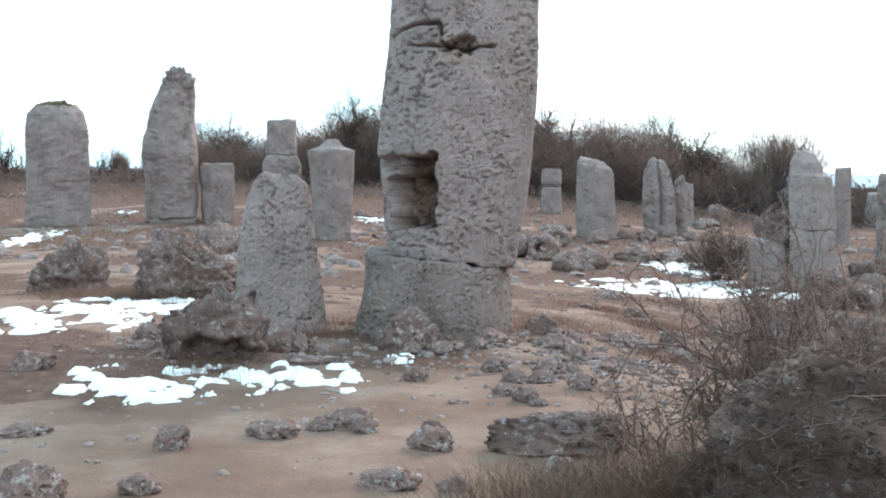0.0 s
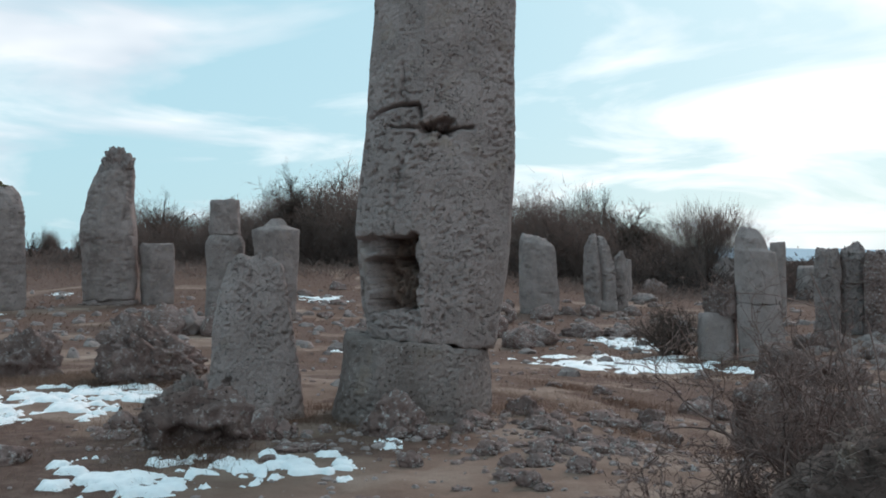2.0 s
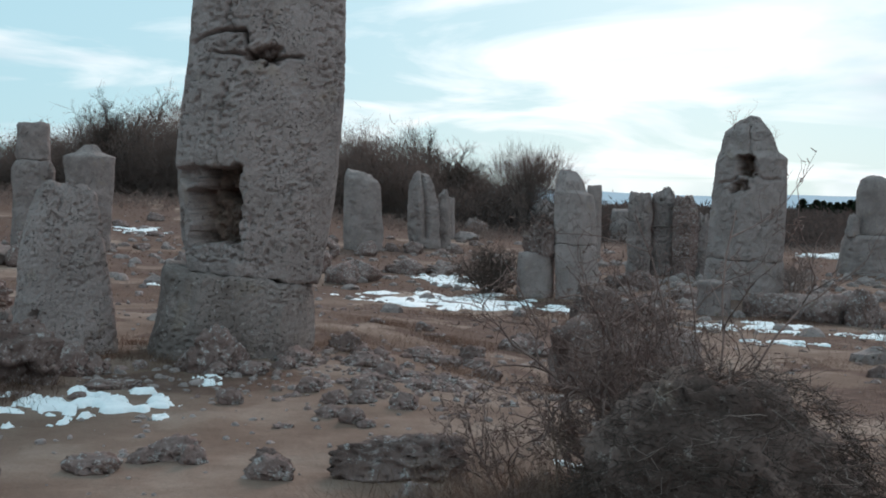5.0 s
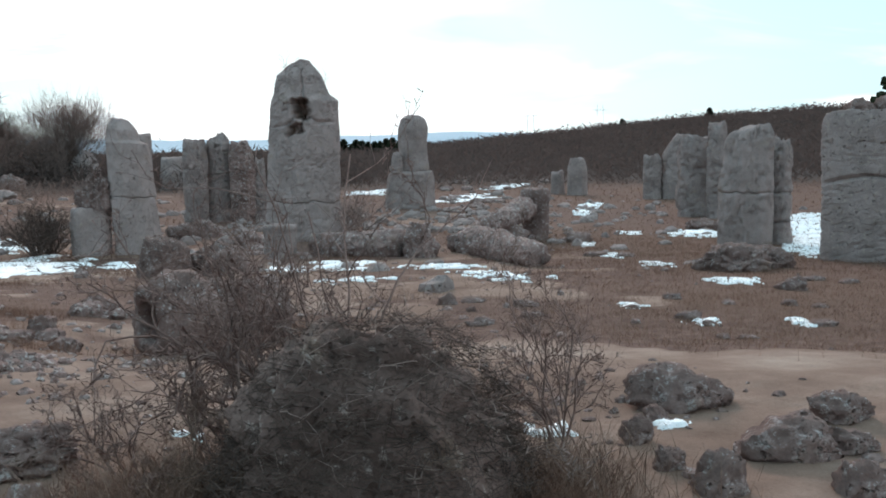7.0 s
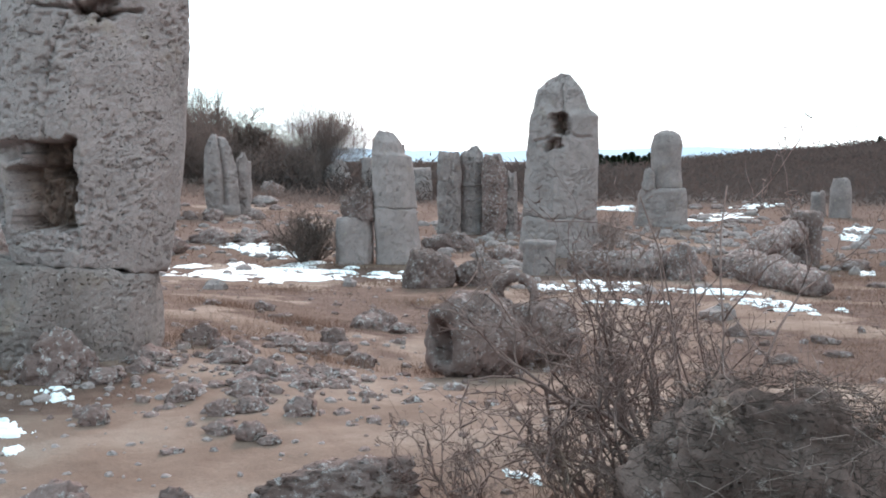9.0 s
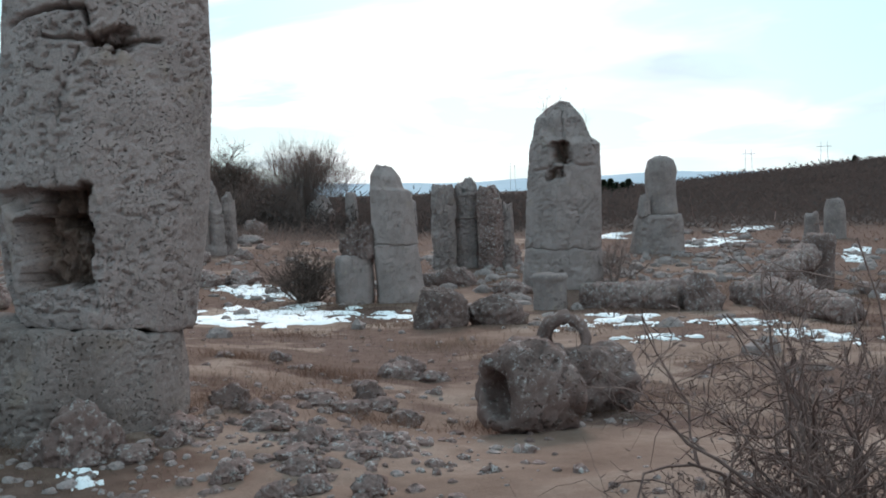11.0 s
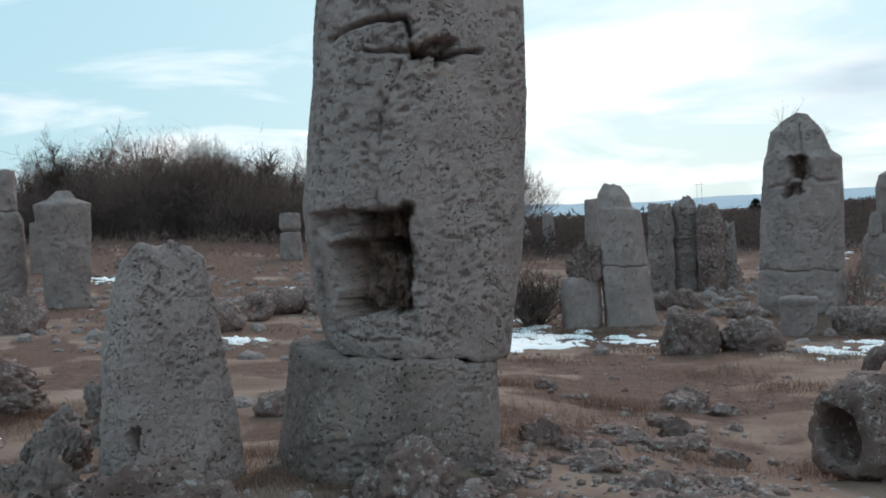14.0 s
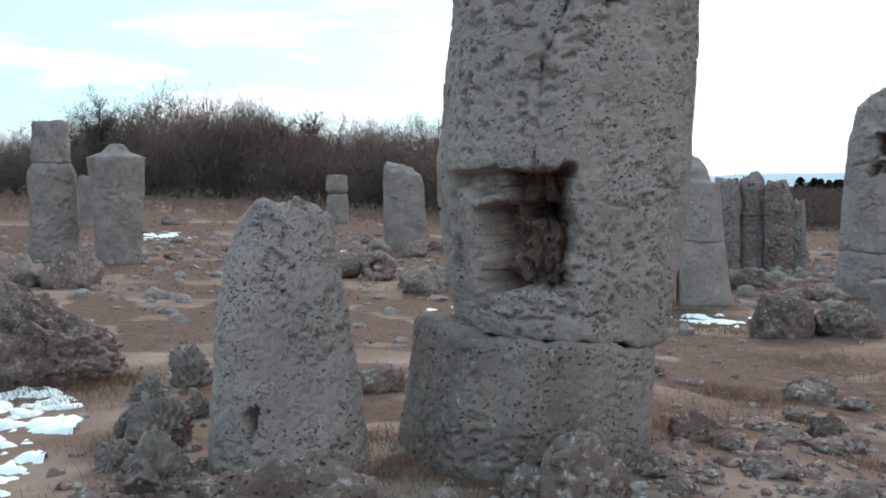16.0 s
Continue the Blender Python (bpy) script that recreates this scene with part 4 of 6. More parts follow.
boulder(-1.36, 10.54, 0.32, 0.21, 0.19, 118, STONE_LICHEN, fine=4, label="small pale limestone rock half sunk in sand", category="rock", name="rock", group="stones on the sand")
boulder(-1.15, 9.75, 0.56, 0.36, 0.08, 119, STONE_LICHEN, fine=4, label="small pale limestone rock half sunk in sand", category="rock", name="rock", group="stones on the sand")
boulder(-0.50, 10.86, 0.31, 0.23, 0.19, 120, STONE_LICHEN, fine=4, label="broken limestone rubble beside the column foot", category="rock", name="rock", group="rubble at the column foot")
boulder(-0.24, 10.40, 0.27, 0.20, 0.12, 121, STONE_LICHEN, fine=4, label="broken limestone rubble beside the column foot", category="rock", name="rock", group="rubble at the column foot")
boulder(0.08, 10.32, 0.30, 0.22, 0.13, 122, STONE_LICHEN, fine=4, label="broken limestone rubble beside the column foot", category="rock", name="rock", group="rubble at the column foot")
boulder(0.38, 10.64, 0.25, 0.19, 0.12, 123, STONE_LICHEN, fine=4, label="broken limestone rubble beside the column foot", category="rock", name="rock", group="rubble at the column foot")
boulder(0.52, 9.52, 0.27, 0.20, 0.14, 124, STONE_LICHEN, fine=4, label="broken limestone rubble beside the column foot", category="rock", name="rock", group="rubble at the column foot")
boulder(0.68, 8.89, 0.23, 0.17, 0.12, 125, STONE_LICHEN, fine=4, label="broken limestone rubble beside the column foot", category="rock", name="rock", group="rubble at the column foot")
boulder(0.72, 8.16, 0.21, 0.16, 0.12, 126, STONE_LICHEN, fine=4, label="broken limestone rubble beside the column foot", category="rock", name="rock", group="rubble at the column foot")
boulder(1.00, 9.41, 0.26, 0.18, 0.12, 127, STONE_LICHEN, fine=4, label="broken limestone rubble beside the column foot", category="rock", name="rock", group="rubble at the column foot")
boulder(1.32, 10.20, 0.30, 0.22, 0.17, 128, STONE_LICHEN, fine=4, label="broken limestone rubble beside the column foot", category="rock", name="rock", group="rubble at the column foot")
boulder(1.22, 8.75, 0.26, 0.19, 0.15, 129, STONE_LICHEN, fine=4, label="broken limestone rubble beside the column foot", category="rock", name="rock", group="rubble at the column foot")
boulder(1.20, 10.93, 0.44, 0.37, 0.14, 130, STONE_LICHEN, fine=4, label="pale broken limestone rubble on sandy ground", category="rock", name="rock", group="rubble field")
boulder(1.09, 9.83, 0.33, 0.28, 0.10, 131, STONE_LICHEN, fine=4, label="pale broken limestone rubble on sandy ground", category="rock", name="rock", group="rubble field")
boulder(0.91, 8.94, 0.26, 0.21, 0.11, 132, STONE_LICHEN, fine=4, label="pale broken limestone rubble on sandy ground", category="rock", name="rock", group="rubble field")
boulder(0.57, 8.39, 0.23, 0.19, 0.09, 133, STONE_LICHEN, fine=4, label="pale broken limestone rubble on sandy ground", category="rock", name="rock", group="rubble field")
boulder(1.55, 10.40, 0.34, 0.28, 0.09, 134, STONE_LICHEN, fine=4, label="pale broken limestone rubble on sandy ground", category="rock", name="rock", group="rubble field")
boulder(2.27, 11.90, 0.42, 0.35, 0.13, 135, STONE_LICHEN, fine=4, label="pale broken limestone rubble on sandy ground", category="rock", name="rock", group="rubble field")
boulder(1.92, 10.44, 0.32, 0.26, 0.08, 136, STONE_LICHEN, fine=4, label="pale broken limestone rubble on sandy ground", category="rock", name="rock", group="rubble field")
boulder(2.69, 11.65, 0.35, 0.28, 0.16, 137, STONE_LICHEN, fine=4, label="pale broken limestone rubble on sandy ground", category="rock", name="rock", group="rubble field")
boulder(1.42, 11.39, 0.22, 0.18, 0.13, 138, STONE_LICHEN, fine=4, label="pale broken limestone rubble on sandy ground", category="rock", name="rock", group="rubble field")
boulder(1.55, 9.71, 0.25, 0.21, 0.08, 139, STONE_LICHEN, fine=4, label="pale broken limestone rubble on sandy ground", category="rock", name="rock", group="rubble field")
boulder(3.01, 13.51, 0.31, 0.26, 0.14, 140, STONE_LICHEN, fine=4, label="pale broken limestone rubble on sandy ground", category="rock", name="rock", group="rubble field")
boulder(-0.17, 9.29, 0.22, 0.18, 0.09, 141, STONE_LICHEN, fine=4, label="pale broken limestone rubble on sandy ground", category="rock", name="rock", group="rubble field")
boulder(-0.29, 10.07, 0.14, 0.11, 0.04, 142, STONE_LICHEN, fine=4, label="pale broken limestone rubble on sandy ground", category="rock", name="rock", group="rubble field")
boulder(0.21, 8.06, 0.16, 0.13, 0.03, 143, STONE_LICHEN, fine=4, label="pale broken limestone rubble on sandy ground", category="rock", name="rock", group="rubble field")
boulder(0.66, 9.76, 0.20, 0.16, 0.08, 144, STONE_LICHEN, fine=4, label="pale broken limestone rubble on sandy ground", category="rock", name="rock", group="rubble field")
boulder(0.81, 8.03, 0.16, 0.13, 0.06, 145, STONE_LICHEN, fine=4, label="pale broken limestone rubble on sandy ground", category="rock", name="rock", group="rubble field")
boulder(4.29, 14.46, 0.41, 0.34, 0.15, 146, STONE_LICHEN, fine=4, label="pale broken limestone rubble on sandy ground", category="rock", name="rock", group="rubble field")
boulder(0.84, 6.74, 0.91, 0.59, 0.25, 147, STONE_DARK, fine=5, label="flat dark limestone slab edged with dry grass", rough=0.3)
boulder(0.05, 7.02, 0.25, 0.16, 0.10, 148, STONE_DARK, fine=4, label="small pale limestone rock half sunk in sand", category="rock", name="rock", group="stones on the sand")
boulder(-0.53, 7.23, 0.41, 0.26, 0.16, 149, STONE_LICHEN, fine=4, label="small pale limestone rock half sunk in sand", category="rock", name="rock", group="stones on the sand")
boulder(4.62, 5.28, 0.72, 0.5, 0.28, 150, STONE_DARK, fine=4, label="dark weathered limestone rock beside a low bush", category="rock", name="rock")
boulder(5.05, 4.42, 0.4, 0.3, 0.18, 151, STONE_DARK, fine=4, label="dark weathered limestone rock beside a low bush", category="rock", name="rock")
boulder(4.55, 4.05, 0.34, 0.25, 0.14, 152, STONE_DARK, fine=4, label="dark weathered limestone rock beside a low bush", category="rock", name="rock")
boulder(4.2, 4.18, 0.58, 0.4, 0.24, 153, STONE_DARK, fine=4, label="dark weathered limestone rock beside a low bush", category="rock", name="rock")
boulder(3.42, 4.0, 0.3, 0.26, 0.22, 154, STONE_DARK, fine=4, label="dark weathered limestone rock beside a low bush", category="rock", name="rock")
boulder(3.95, 3.6, 0.27, 0.22, 0.18, 155, STONE_DARK, fine=4, label="dark weathered limestone rock beside a low bush", category="rock", name="rock")
boulder(3.76, 4.85, 0.2, 0.16, 0.16, 156, STONE_DARK, fine=4, label="dark weathered limestone rock beside a low bush", category="rock", name="rock")
boulder(3.54, 4.42, 0.18, 0.15, 0.13, 157, STONE_DARK, fine=4, label="dark weathered limestone rock beside a low bush", category="rock", name="rock")
boulder(4.21, 5.11, 0.16, 0.12, 0.11, 158, STONE_DARK, fine=4, label="dark weathered limestone rock beside a low bush", category="rock", name="rock")
boulder(7.17, 10.51, 0.40, 0.29, 0.10, 159, STONE_DARK, fine=3, label="small brown stone and earth clod on sand", category="rock", name="rock", group="stones on the sand")
boulder(8.74, 11.51, 0.37, 0.27, 0.10, 160, STONE_DARK, fine=3, label="small brown stone and earth clod on sand", category="rock", name="rock", group="stones on the sand")
boulder(7.99, 10.52, 0.34, 0.25, 0.08, 161, STONE_DARK, fine=3, label="small brown stone and earth clod on sand", category="rock", name="rock", group="stones on the sand")
boulder(8.59, 12.44, 0.38, 0.29, 0.09, 162, STONE_DARK, fine=3, label="small brown stone and earth clod on sand", category="rock", name="rock", group="stones on the sand")
boulder(8.12, 12.44, 0.30, 0.22, 0.18, 163, STONE_DARK, fine=3, label="small brown stone and earth clod on sand", category="rock", name="rock", group="stones on the sand")
boulder(7.55, 21.2, 1.12, 0.9, 0.82, 164, STONE_DARK, fine=5, label="dark knobbly limestone block beside snow", rough=0.22, pit=0.04)
boulder(8.65, 20.95, 1.25, 0.9, 0.62, 165, STONE_DARK, fine=5, label="dark knobbly limestone block beside snow", rough=0.22, pit=0.04)
boulder(-0.51, 31.30, 1.89, 1.23, 0.87, 166, STONE_LICHEN, fine=4, label="lying block of grey limestone behind the cone-shaped stone")
boulder(12.90, 31.19, 1.07, 0.80, 0.59, 167, STONE_LICHEN, fine=4, label="low grey limestone rock near a column foot")
boulder(12.74, 27.64, 1.19, 0.88, 0.43, 168, STONE_LICHEN, fine=4, label="low grey limestone rock near a column foot")
boulder(7.73, 36.70, 1.40, 1.03, 0.35, 169, fine=4, label="distant low limestone rock")
boulder(3.95, 14.82, 0.55, 0.46, 0.20, 170, STONE_LICHEN, fine=4, label="broken limestone rubble on sandy ground", category="rock", name="rock", group="rubble field")
boulder(2.08, 12.19, 0.37, 0.31, 0.13, 171, STONE_LICHEN, fine=4, label="broken limestone rubble on sandy ground", category="rock", name="rock", group="rubble field")
boulder(2.74, 12.34, 0.34, 0.28, 0.14, 172, STONE_LICHEN, fine=4, label="broken limestone rubble on sandy ground", category="rock", name="rock", group="rubble field")
boulder(1.28, 11.66, 0.30, 0.25, 0.13, 173, STONE_LICHEN, fine=4, label="broken limestone rubble on sandy ground", category="rock", name="rock", group="rubble field")
boulder(2.21, 16.63, 0.30, 0.25, 0.09, 174, STONE_LICHEN, fine=4, label="broken limestone rubble on sandy ground", category="rock", name="rock", group="rubble field")
boulder(2.98, 16.64, 0.31, 0.26, 0.17, 175, STONE_LICHEN, fine=4, label="broken limestone rubble on sandy ground", category="rock", name="rock", group="rubble field")
boulder(2.89, 15.43, 0.35, 0.29, 0.07, 176, STONE_LICHEN, fine=4, label="broken limestone rubble on sandy ground", category="rock", name="rock", group="rubble field")
boulder(-6.39, 31.93, 1.56, 1.30, 0.81, 177, STONE_FAR, fine=4, label="rounded pale limestone block on sand")
boulder(-5.17, 31.67, 1.54, 1.28, 1.00, 178, STONE_LICHEN, fine=4, label="rounded dark limestone boulder")
boulder(-2.42, 15.41, 0.47, 0.40, 0.41, 179, STONE_BASE, fine=5, label="jagged spongy limestone rubble beside the cone-shaped stone", rough=0.36, pit=0.08, category="rock", name="rock", group="rubble by the cone stone")
boulder(-2.79, 14.78, 0.48, 0.40, 0.26, 180, STONE_BASE, fine=5, label="jagged spongy limestone rubble beside the cone-shaped stone", rough=0.36, pit=0.08, category="rock", name="rock", group="rubble by the cone stone")
boulder(-2.68, 12.85, 0.55, 0.46, 0.44, 181, STONE_BASE, fine=5, label="jagged spongy limestone rubble beside the cone-shaped stone", rough=0.36, pit=0.08, category="rock", name="rock", group="rubble by the cone stone")
boulder(-2.87, 12.97, 0.26, 0.22, 0.25, 182, STONE_BASE, fine=5, label="jagged spongy limestone rubble beside the cone-shaped stone", rough=0.36, pit=0.08, category="rock", name="rock", group="rubble by the cone stone")
boulder(-2.65, 11.62, 0.49, 0.41, 0.39, 183, STONE_BASE, fine=5, label="jagged spongy limestone rubble beside the cone-shaped stone", rough=0.36, pit=0.08, category="rock", name="rock", group="rubble by the cone stone")
boulder(-2.93, 12.07, 0.28, 0.23, 0.20, 184, STONE_BASE, fine=5, label="jagged spongy limestone rubble beside the cone-shaped stone", rough=0.36, pit=0.08, category="rock", name="rock", group="rubble by the cone stone")
boulder(-2.36, 13.86, 0.30, 0.25, 0.22, 185, STONE_BASE, fine=5, label="jagged spongy limestone rubble beside the cone-shaped stone", rough=0.36, pit=0.08, category="rock", name="rock", group="rubble by the cone stone")
boulder(-1.52, 10.51, 0.37, 0.27, 0.29, 186, STONE_LICHEN, fine=4, label="pale limestone rock by the path")
boulder(-0.27, 10.61, 0.72, 0.40, 0.46, 187, STONE_LICHEN, fine=5, label="low flat limestone rock at the column foot", rough=0.25)
boulder(1.14, 11.92, 0.39, 0.29, 0.21, 188, STONE_DARK, fine=4, label="dark limestone rock on sand")
boulder(2.17, 12.67, 0.50, 0.37, 0.11, 189, STONE_LICHEN, fine=4, label="broken limestone rubble on sandy ground", category="rock", name="rock", group="rubble field")
boulder(2.74, 12.64, 0.35, 0.26, 0.24, 190, STONE_DARK, fine=4, label="dark limestone rock on sand")
boulder(4.14, 15.04, 0.62, 0.46, 0.26, 191, STONE_DARK, fine=4, label="dark limestone rock on sand")
boulder(0.52, 11.07, 0.42, 0.31, 0.15, 192, STONE_LICHEN, fine=4, label="broken limestone rubble on sandy ground", category="rock", name="rock", group="rubble field")
boulder(-0.70, 14.66, 0.54, 0.40, 0.25, 193, STONE_LICHEN, fine=4, label="low limestone rock between the column and the cone stone")
boulder(3.50, 31.81, 1.11, 0.82, 0.63, 194, STONE_LICHEN, fine=4, label="low limestone block behind the column")
boulder(2.92, 39.05, 1.00, 0.74, 0.68, 195, STONE_DARK, fine=4, label="dark limestone rock on the slope")
boulder(12.32, 31.26, 1.34, 0.99, 0.56, 196, STONE_DARK, fine=4, label="dark limestone rock near a column foot")
boulder(18.25, 37.69, 0.85, 0.70, 0.93, 197, STONE_LICHEN, fine=4, label="rounded limestone rock near a column foot")
boulder(4.09, 33.34, 1.92, 1.42, 0.66, 198, STONE_LICHEN, fine=4, label="distant tumbled limestone block among dry grass", group="tumbled blocks")
boulder(6.28, 36.81, 1.69, 1.26, 0.54, 199, STONE_LICHEN, fine=4, label="distant tumbled limestone block among dry grass", group="tumbled blocks")
boulder(6.06, 44.71, 1.03, 0.76, 0.65, 200, STONE_LICHEN, fine=4, label="distant tumbled limestone block among dry grass", group="tumbled blocks")
boulder(8.66, 47.65, 0.96, 0.71, 0.58, 201, STONE_LICHEN, fine=4, label="distant tumbled limestone block among dry grass", group="tumbled blocks")
boulder(2.80, 37.81, 1.31, 0.97, 0.41, 202, STONE_LICHEN, fine=4, label="distant tumbled limestone block among dry grass", group="tumbled blocks")
boulder(10.82, 48.64, 0.98, 0.72, 0.45, 203, STONE_LICHEN, fine=4, label="distant tumbled limestone block among dry grass", group="tumbled blocks")
boulder(18.25, 73.84, 1.71, 1.27, 1.09, 204, STONE_LICHEN, fine=4, label="distant tumbled limestone block among dry grass", group="tumbled blocks")
boulder(30.08, 93.73, 3.13, 2.61, 2.66, 205, STONE_FAR, fine=4, label="distant rounded limestone rock", group="tumbled blocks")
boulder(30.29, 110.10, 2.31, 1.92, 1.49, 206, STONE_FAR, fine=4, label="distant rounded limestone rock", group="tumbled blocks")
boulder(38.05, 150.98, 2.69, 2.24, 2.62, 207, STONE_FAR, fine=4, label="distant rounded limestone rock", group="tumbled blocks")
boulder(14.39, 61.43, 1.81, 1.51, 0.52, 208, STONE_FAR, fine=4, label="distant rounded limestone rock", group="tumbled blocks")
boulder(43.49, 57.44, 0.53, 0.44, 0.12, 209, STONE_FAR, fine=3, label="distant tumbled limestone block in a rubble field", group="far rubble field")
boulder(30.59, 42.77, 0.50, 0.41, 0.20, 210, STONE_FAR, fine=3, label="distant tumbled limestone block in a rubble field", group="far rubble field")
boulder(31.50, 42.24, 0.49, 0.41, 0.11, 211, STONE_FAR, fine=3, label="distant tumbled limestone block in a rubble field", group="far rubble field")
boulder(25.21, 33.72, 0.37, 0.31, 0.12, 212, STONE_LICHEN, fine=3, label="distant tumbled limestone block in a rubble field", group="far rubble field")
boulder(42.66, 50.27, 0.49, 0.40, 0.15, 213, STONE_LICHEN, fine=3, label="distant tumbled limestone block in a rubble field", group="far rubble field")
boulder(29.85, 41.14, 0.70, 0.59, 0.20, 214, STONE_FAR, fine=3, label="distant tumbled limestone block in a rubble field", group="far rubble field")
boulder(37.84, 50.10, 0.82, 0.68, 0.29, 215, STONE_LICHEN, fine=3, label="distant tumbled limestone block in a rubble field", group="far rubble field")
boulder(36.75, 50.86, 0.71, 0.59, 0.18, 216, STONE_FAR, fine=3, label="distant tumbled limestone block in a rubble field", group="far rubble field")
boulder(31.04, 39.92, 0.57, 0.47, 0.13, 217, STONE_LICHEN, fine=3, label="distant tumbled limestone block in a rubble field", group="far rubble field")
boulder(27.23, 36.25, 0.40, 0.33, 0.11, 218, STONE_LICHEN, fine=3, label="distant tumbled limestone block in a rubble field", group="far rubble field")
boulder(30.55, 38.48, 0.71, 0.59, 0.16, 219, STONE_FAR, fine=3, label="distant tumbled limestone block in a rubble field", group="far rubble field")
boulder(25.12, 34.98, 0.69, 0.58, 0.19, 220, STONE_FAR, fine=3, label="distant tumbled limestone block in a rubble field", group="far rubble field")
boulder(28.28, 36.95, 0.52, 0.43, 0.16, 221, STONE_LICHEN, fine=3, label="distant tumbled limestone block in a rubble field", group="far rubble field")
boulder(44.71, 60.40, 0.46, 0.37, 0.16, 222, STONE_FAR, fine=3, label="distant tumbled limestone block in a rubble field", group="far rubble field")
boulder(24.94, 34.29, 0.51, 0.42, 0.10, 223, STONE_LICHEN, fine=3, label="distant tumbled limestone block in a rubble field", group="far rubble field")
boulder(27.31, 33.31, 0.85, 0.71, 0.29, 224, STONE_LICHEN, fine=3, label="distant tumbled limestone block in a rubble field", group="far rubble field")
boulder(36.91, 50.94, 0.84, 0.70, 0.29, 225, STONE_LICHEN, fine=3, label="distant tumbled limestone block in a rubble field", group="far rubble field")
boulder(28.15, 33.21, 0.71, 0.59, 0.15, 226, STONE_FAR, fine=3, label="distant tumbled limestone block in a rubble field", group="far rubble field")
boulder(40.04, 46.38, 0.46, 0.38, 0.14, 227, STONE_FAR, fine=3, label="distant tumbled limestone block in a rubble field", group="far rubble field")
boulder(48.32, 60.11, 0.35, 0.30, 0.08, 228, STONE_LICHEN, fine=3, label="distant tumbled limestone block in a rubble field", group="far rubble field")
boulder(33.68, 38.43, 0.57, 0.47, 0.13, 229, STONE_FAR, fine=3, label="distant tumbled limestone block in a rubble field", group="far rubble field")
boulder(44.81, 60.39, 0.70, 0.59, 0.22, 230, STONE_FAR, fine=3, label="distant tumbled limestone block in a rubble field", group="far rubble field")
boulder(32.75, 40.42, 0.64, 0.53, 0.16, 231, STONE_FAR, fine=3, label="distant tumbled limestone block in a rubble field", group="far rubble field")
boulder(31.44, 42.94, 0.75, 0.63, 0.20, 232, STONE_FAR, fine=3, label="distant tumbled limestone block in a rubble field", group="far rubble field")
boulder(39.71, 50.04, 0.54, 0.45, 0.11, 233, STONE_LICHEN, fine=3, label="distant tumbled limestone block in a rubble field", group="far rubble field")
boulder(30.27, 38.73, 0.57, 0.47, 0.13, 234, STONE_FAR, fine=3, label="distant tumbled limestone block in a rubble field", group="far rubble field")
boulder(37.86, 52.09, 0.47, 0.40, 0.11, 235, STONE_FAR, fine=3, label="distant tumbled limestone block in a rubble field", group="far rubble field")
boulder(38.84, 49.64, 0.50, 0.42, 0.19, 236, STONE_LICHEN, fine=3, label="distant tumbled limestone block in a rubble field", group="far rubble field")
boulder(25.56, 32.14, 0.56, 0.47, 0.21, 237, STONE_FAR, fine=3, label="distant tumbled limestone block in a rubble field", group="far rubble field")
boulder(44.82, 56.15, 0.44, 0.36, 0.16, 238, STONE_FAR, fine=3, label="distant tumbled limestone block in a rubble field", group="far rubble field")
boulder(29.75, 38.97, 0.76, 0.63, 0.24, 239, STONE_LICHEN, fine=3, label="distant tumbled limestone block in a rubble field", group="far rubble field")
boulder(30.46, 38.30, 0.71, 0.58, 0.17, 240, STONE_LICHEN, fine=3, label="distant tumbled limestone block in a rubble field", group="far rubble field")
boulder(47.91, 54.61, 0.80, 0.66, 0.31, 241, STONE_FAR, fine=3, label="distant tumbled limestone block in a rubble field", group="far rubble field")
boulder(25.16, 35.23, 0.42, 0.35, 0.16, 242, STONE_FAR, fine=3, label="distant tumbled limestone block in a rubble field", group="far rubble field")
boulder(31.02, 36.37, 0.59, 0.48, 0.17, 243, STONE_LICHEN, fine=3, label="distant tumbled limestone block in a rubble field", group="far rubble field")
boulder(42.38, 48.72, 0.34, 0.28, 0.13, 244, STONE_FAR, fine=3, label="distant tumbled limestone block in a rubble field", group="far rubble field")
boulder(39.80, 48.79, 0.53, 0.44, 0.19, 245, STONE_LICHEN, fine=3, label="distant tumbled limestone block in a rubble field", group="far rubble field")
boulder(33.72, 39.37, 0.79, 0.66, 0.18, 246, STONE_LICHEN, fine=3, label="distant tumbled limestone block in a rubble field", group="far rubble field")
boulder(33.24, 39.30, 0.75, 0.62, 0.28, 247, STONE_LICHEN, fine=3, label="distant tumbled limestone block in a rubble field", group="far rubble field")
boulder(45.90, 60.78, 0.62, 0.52, 0.18, 248, STONE_LICHEN, fine=3, label="distant tumbled limestone block in a rubble field", group="far rubble field")
boulder(43.68, 53.44, 0.51, 0.43, 0.18, 249, STONE_FAR, fine=3, label="distant tumbled limestone block in a rubble field", group="far rubble field")
boulder(36.01, 47.34, 0.38, 0.32, 0.15, 250, STONE_LICHEN, fine=3, label="distant tumbled limestone block in a rubble field", group="far rubble field")
boulder(27.75, 36.10, 0.51, 0.43, 0.12, 251, STONE_LICHEN, fine=3, label="distant tumbled limestone block in a rubble field", group="far rubble field")
boulder(36.94, 43.22, 0.38, 0.32, 0.14, 252, STONE_LICHEN, fine=3, label="distant tumbled limestone block in a rubble field", group="far rubble field")
boulder(34.85, 43.76, 0.77, 0.64, 0.27, 253, STONE_FAR, fine=3, label="distant tumbled limestone block in a rubble field", group="far rubble field")
boulder(26.43, 32.74, 0.69, 0.58, 0.26, 254, STONE_LICHEN, fine=3, label="distant tumbled limestone block in a rubble field", group="far rubble field")
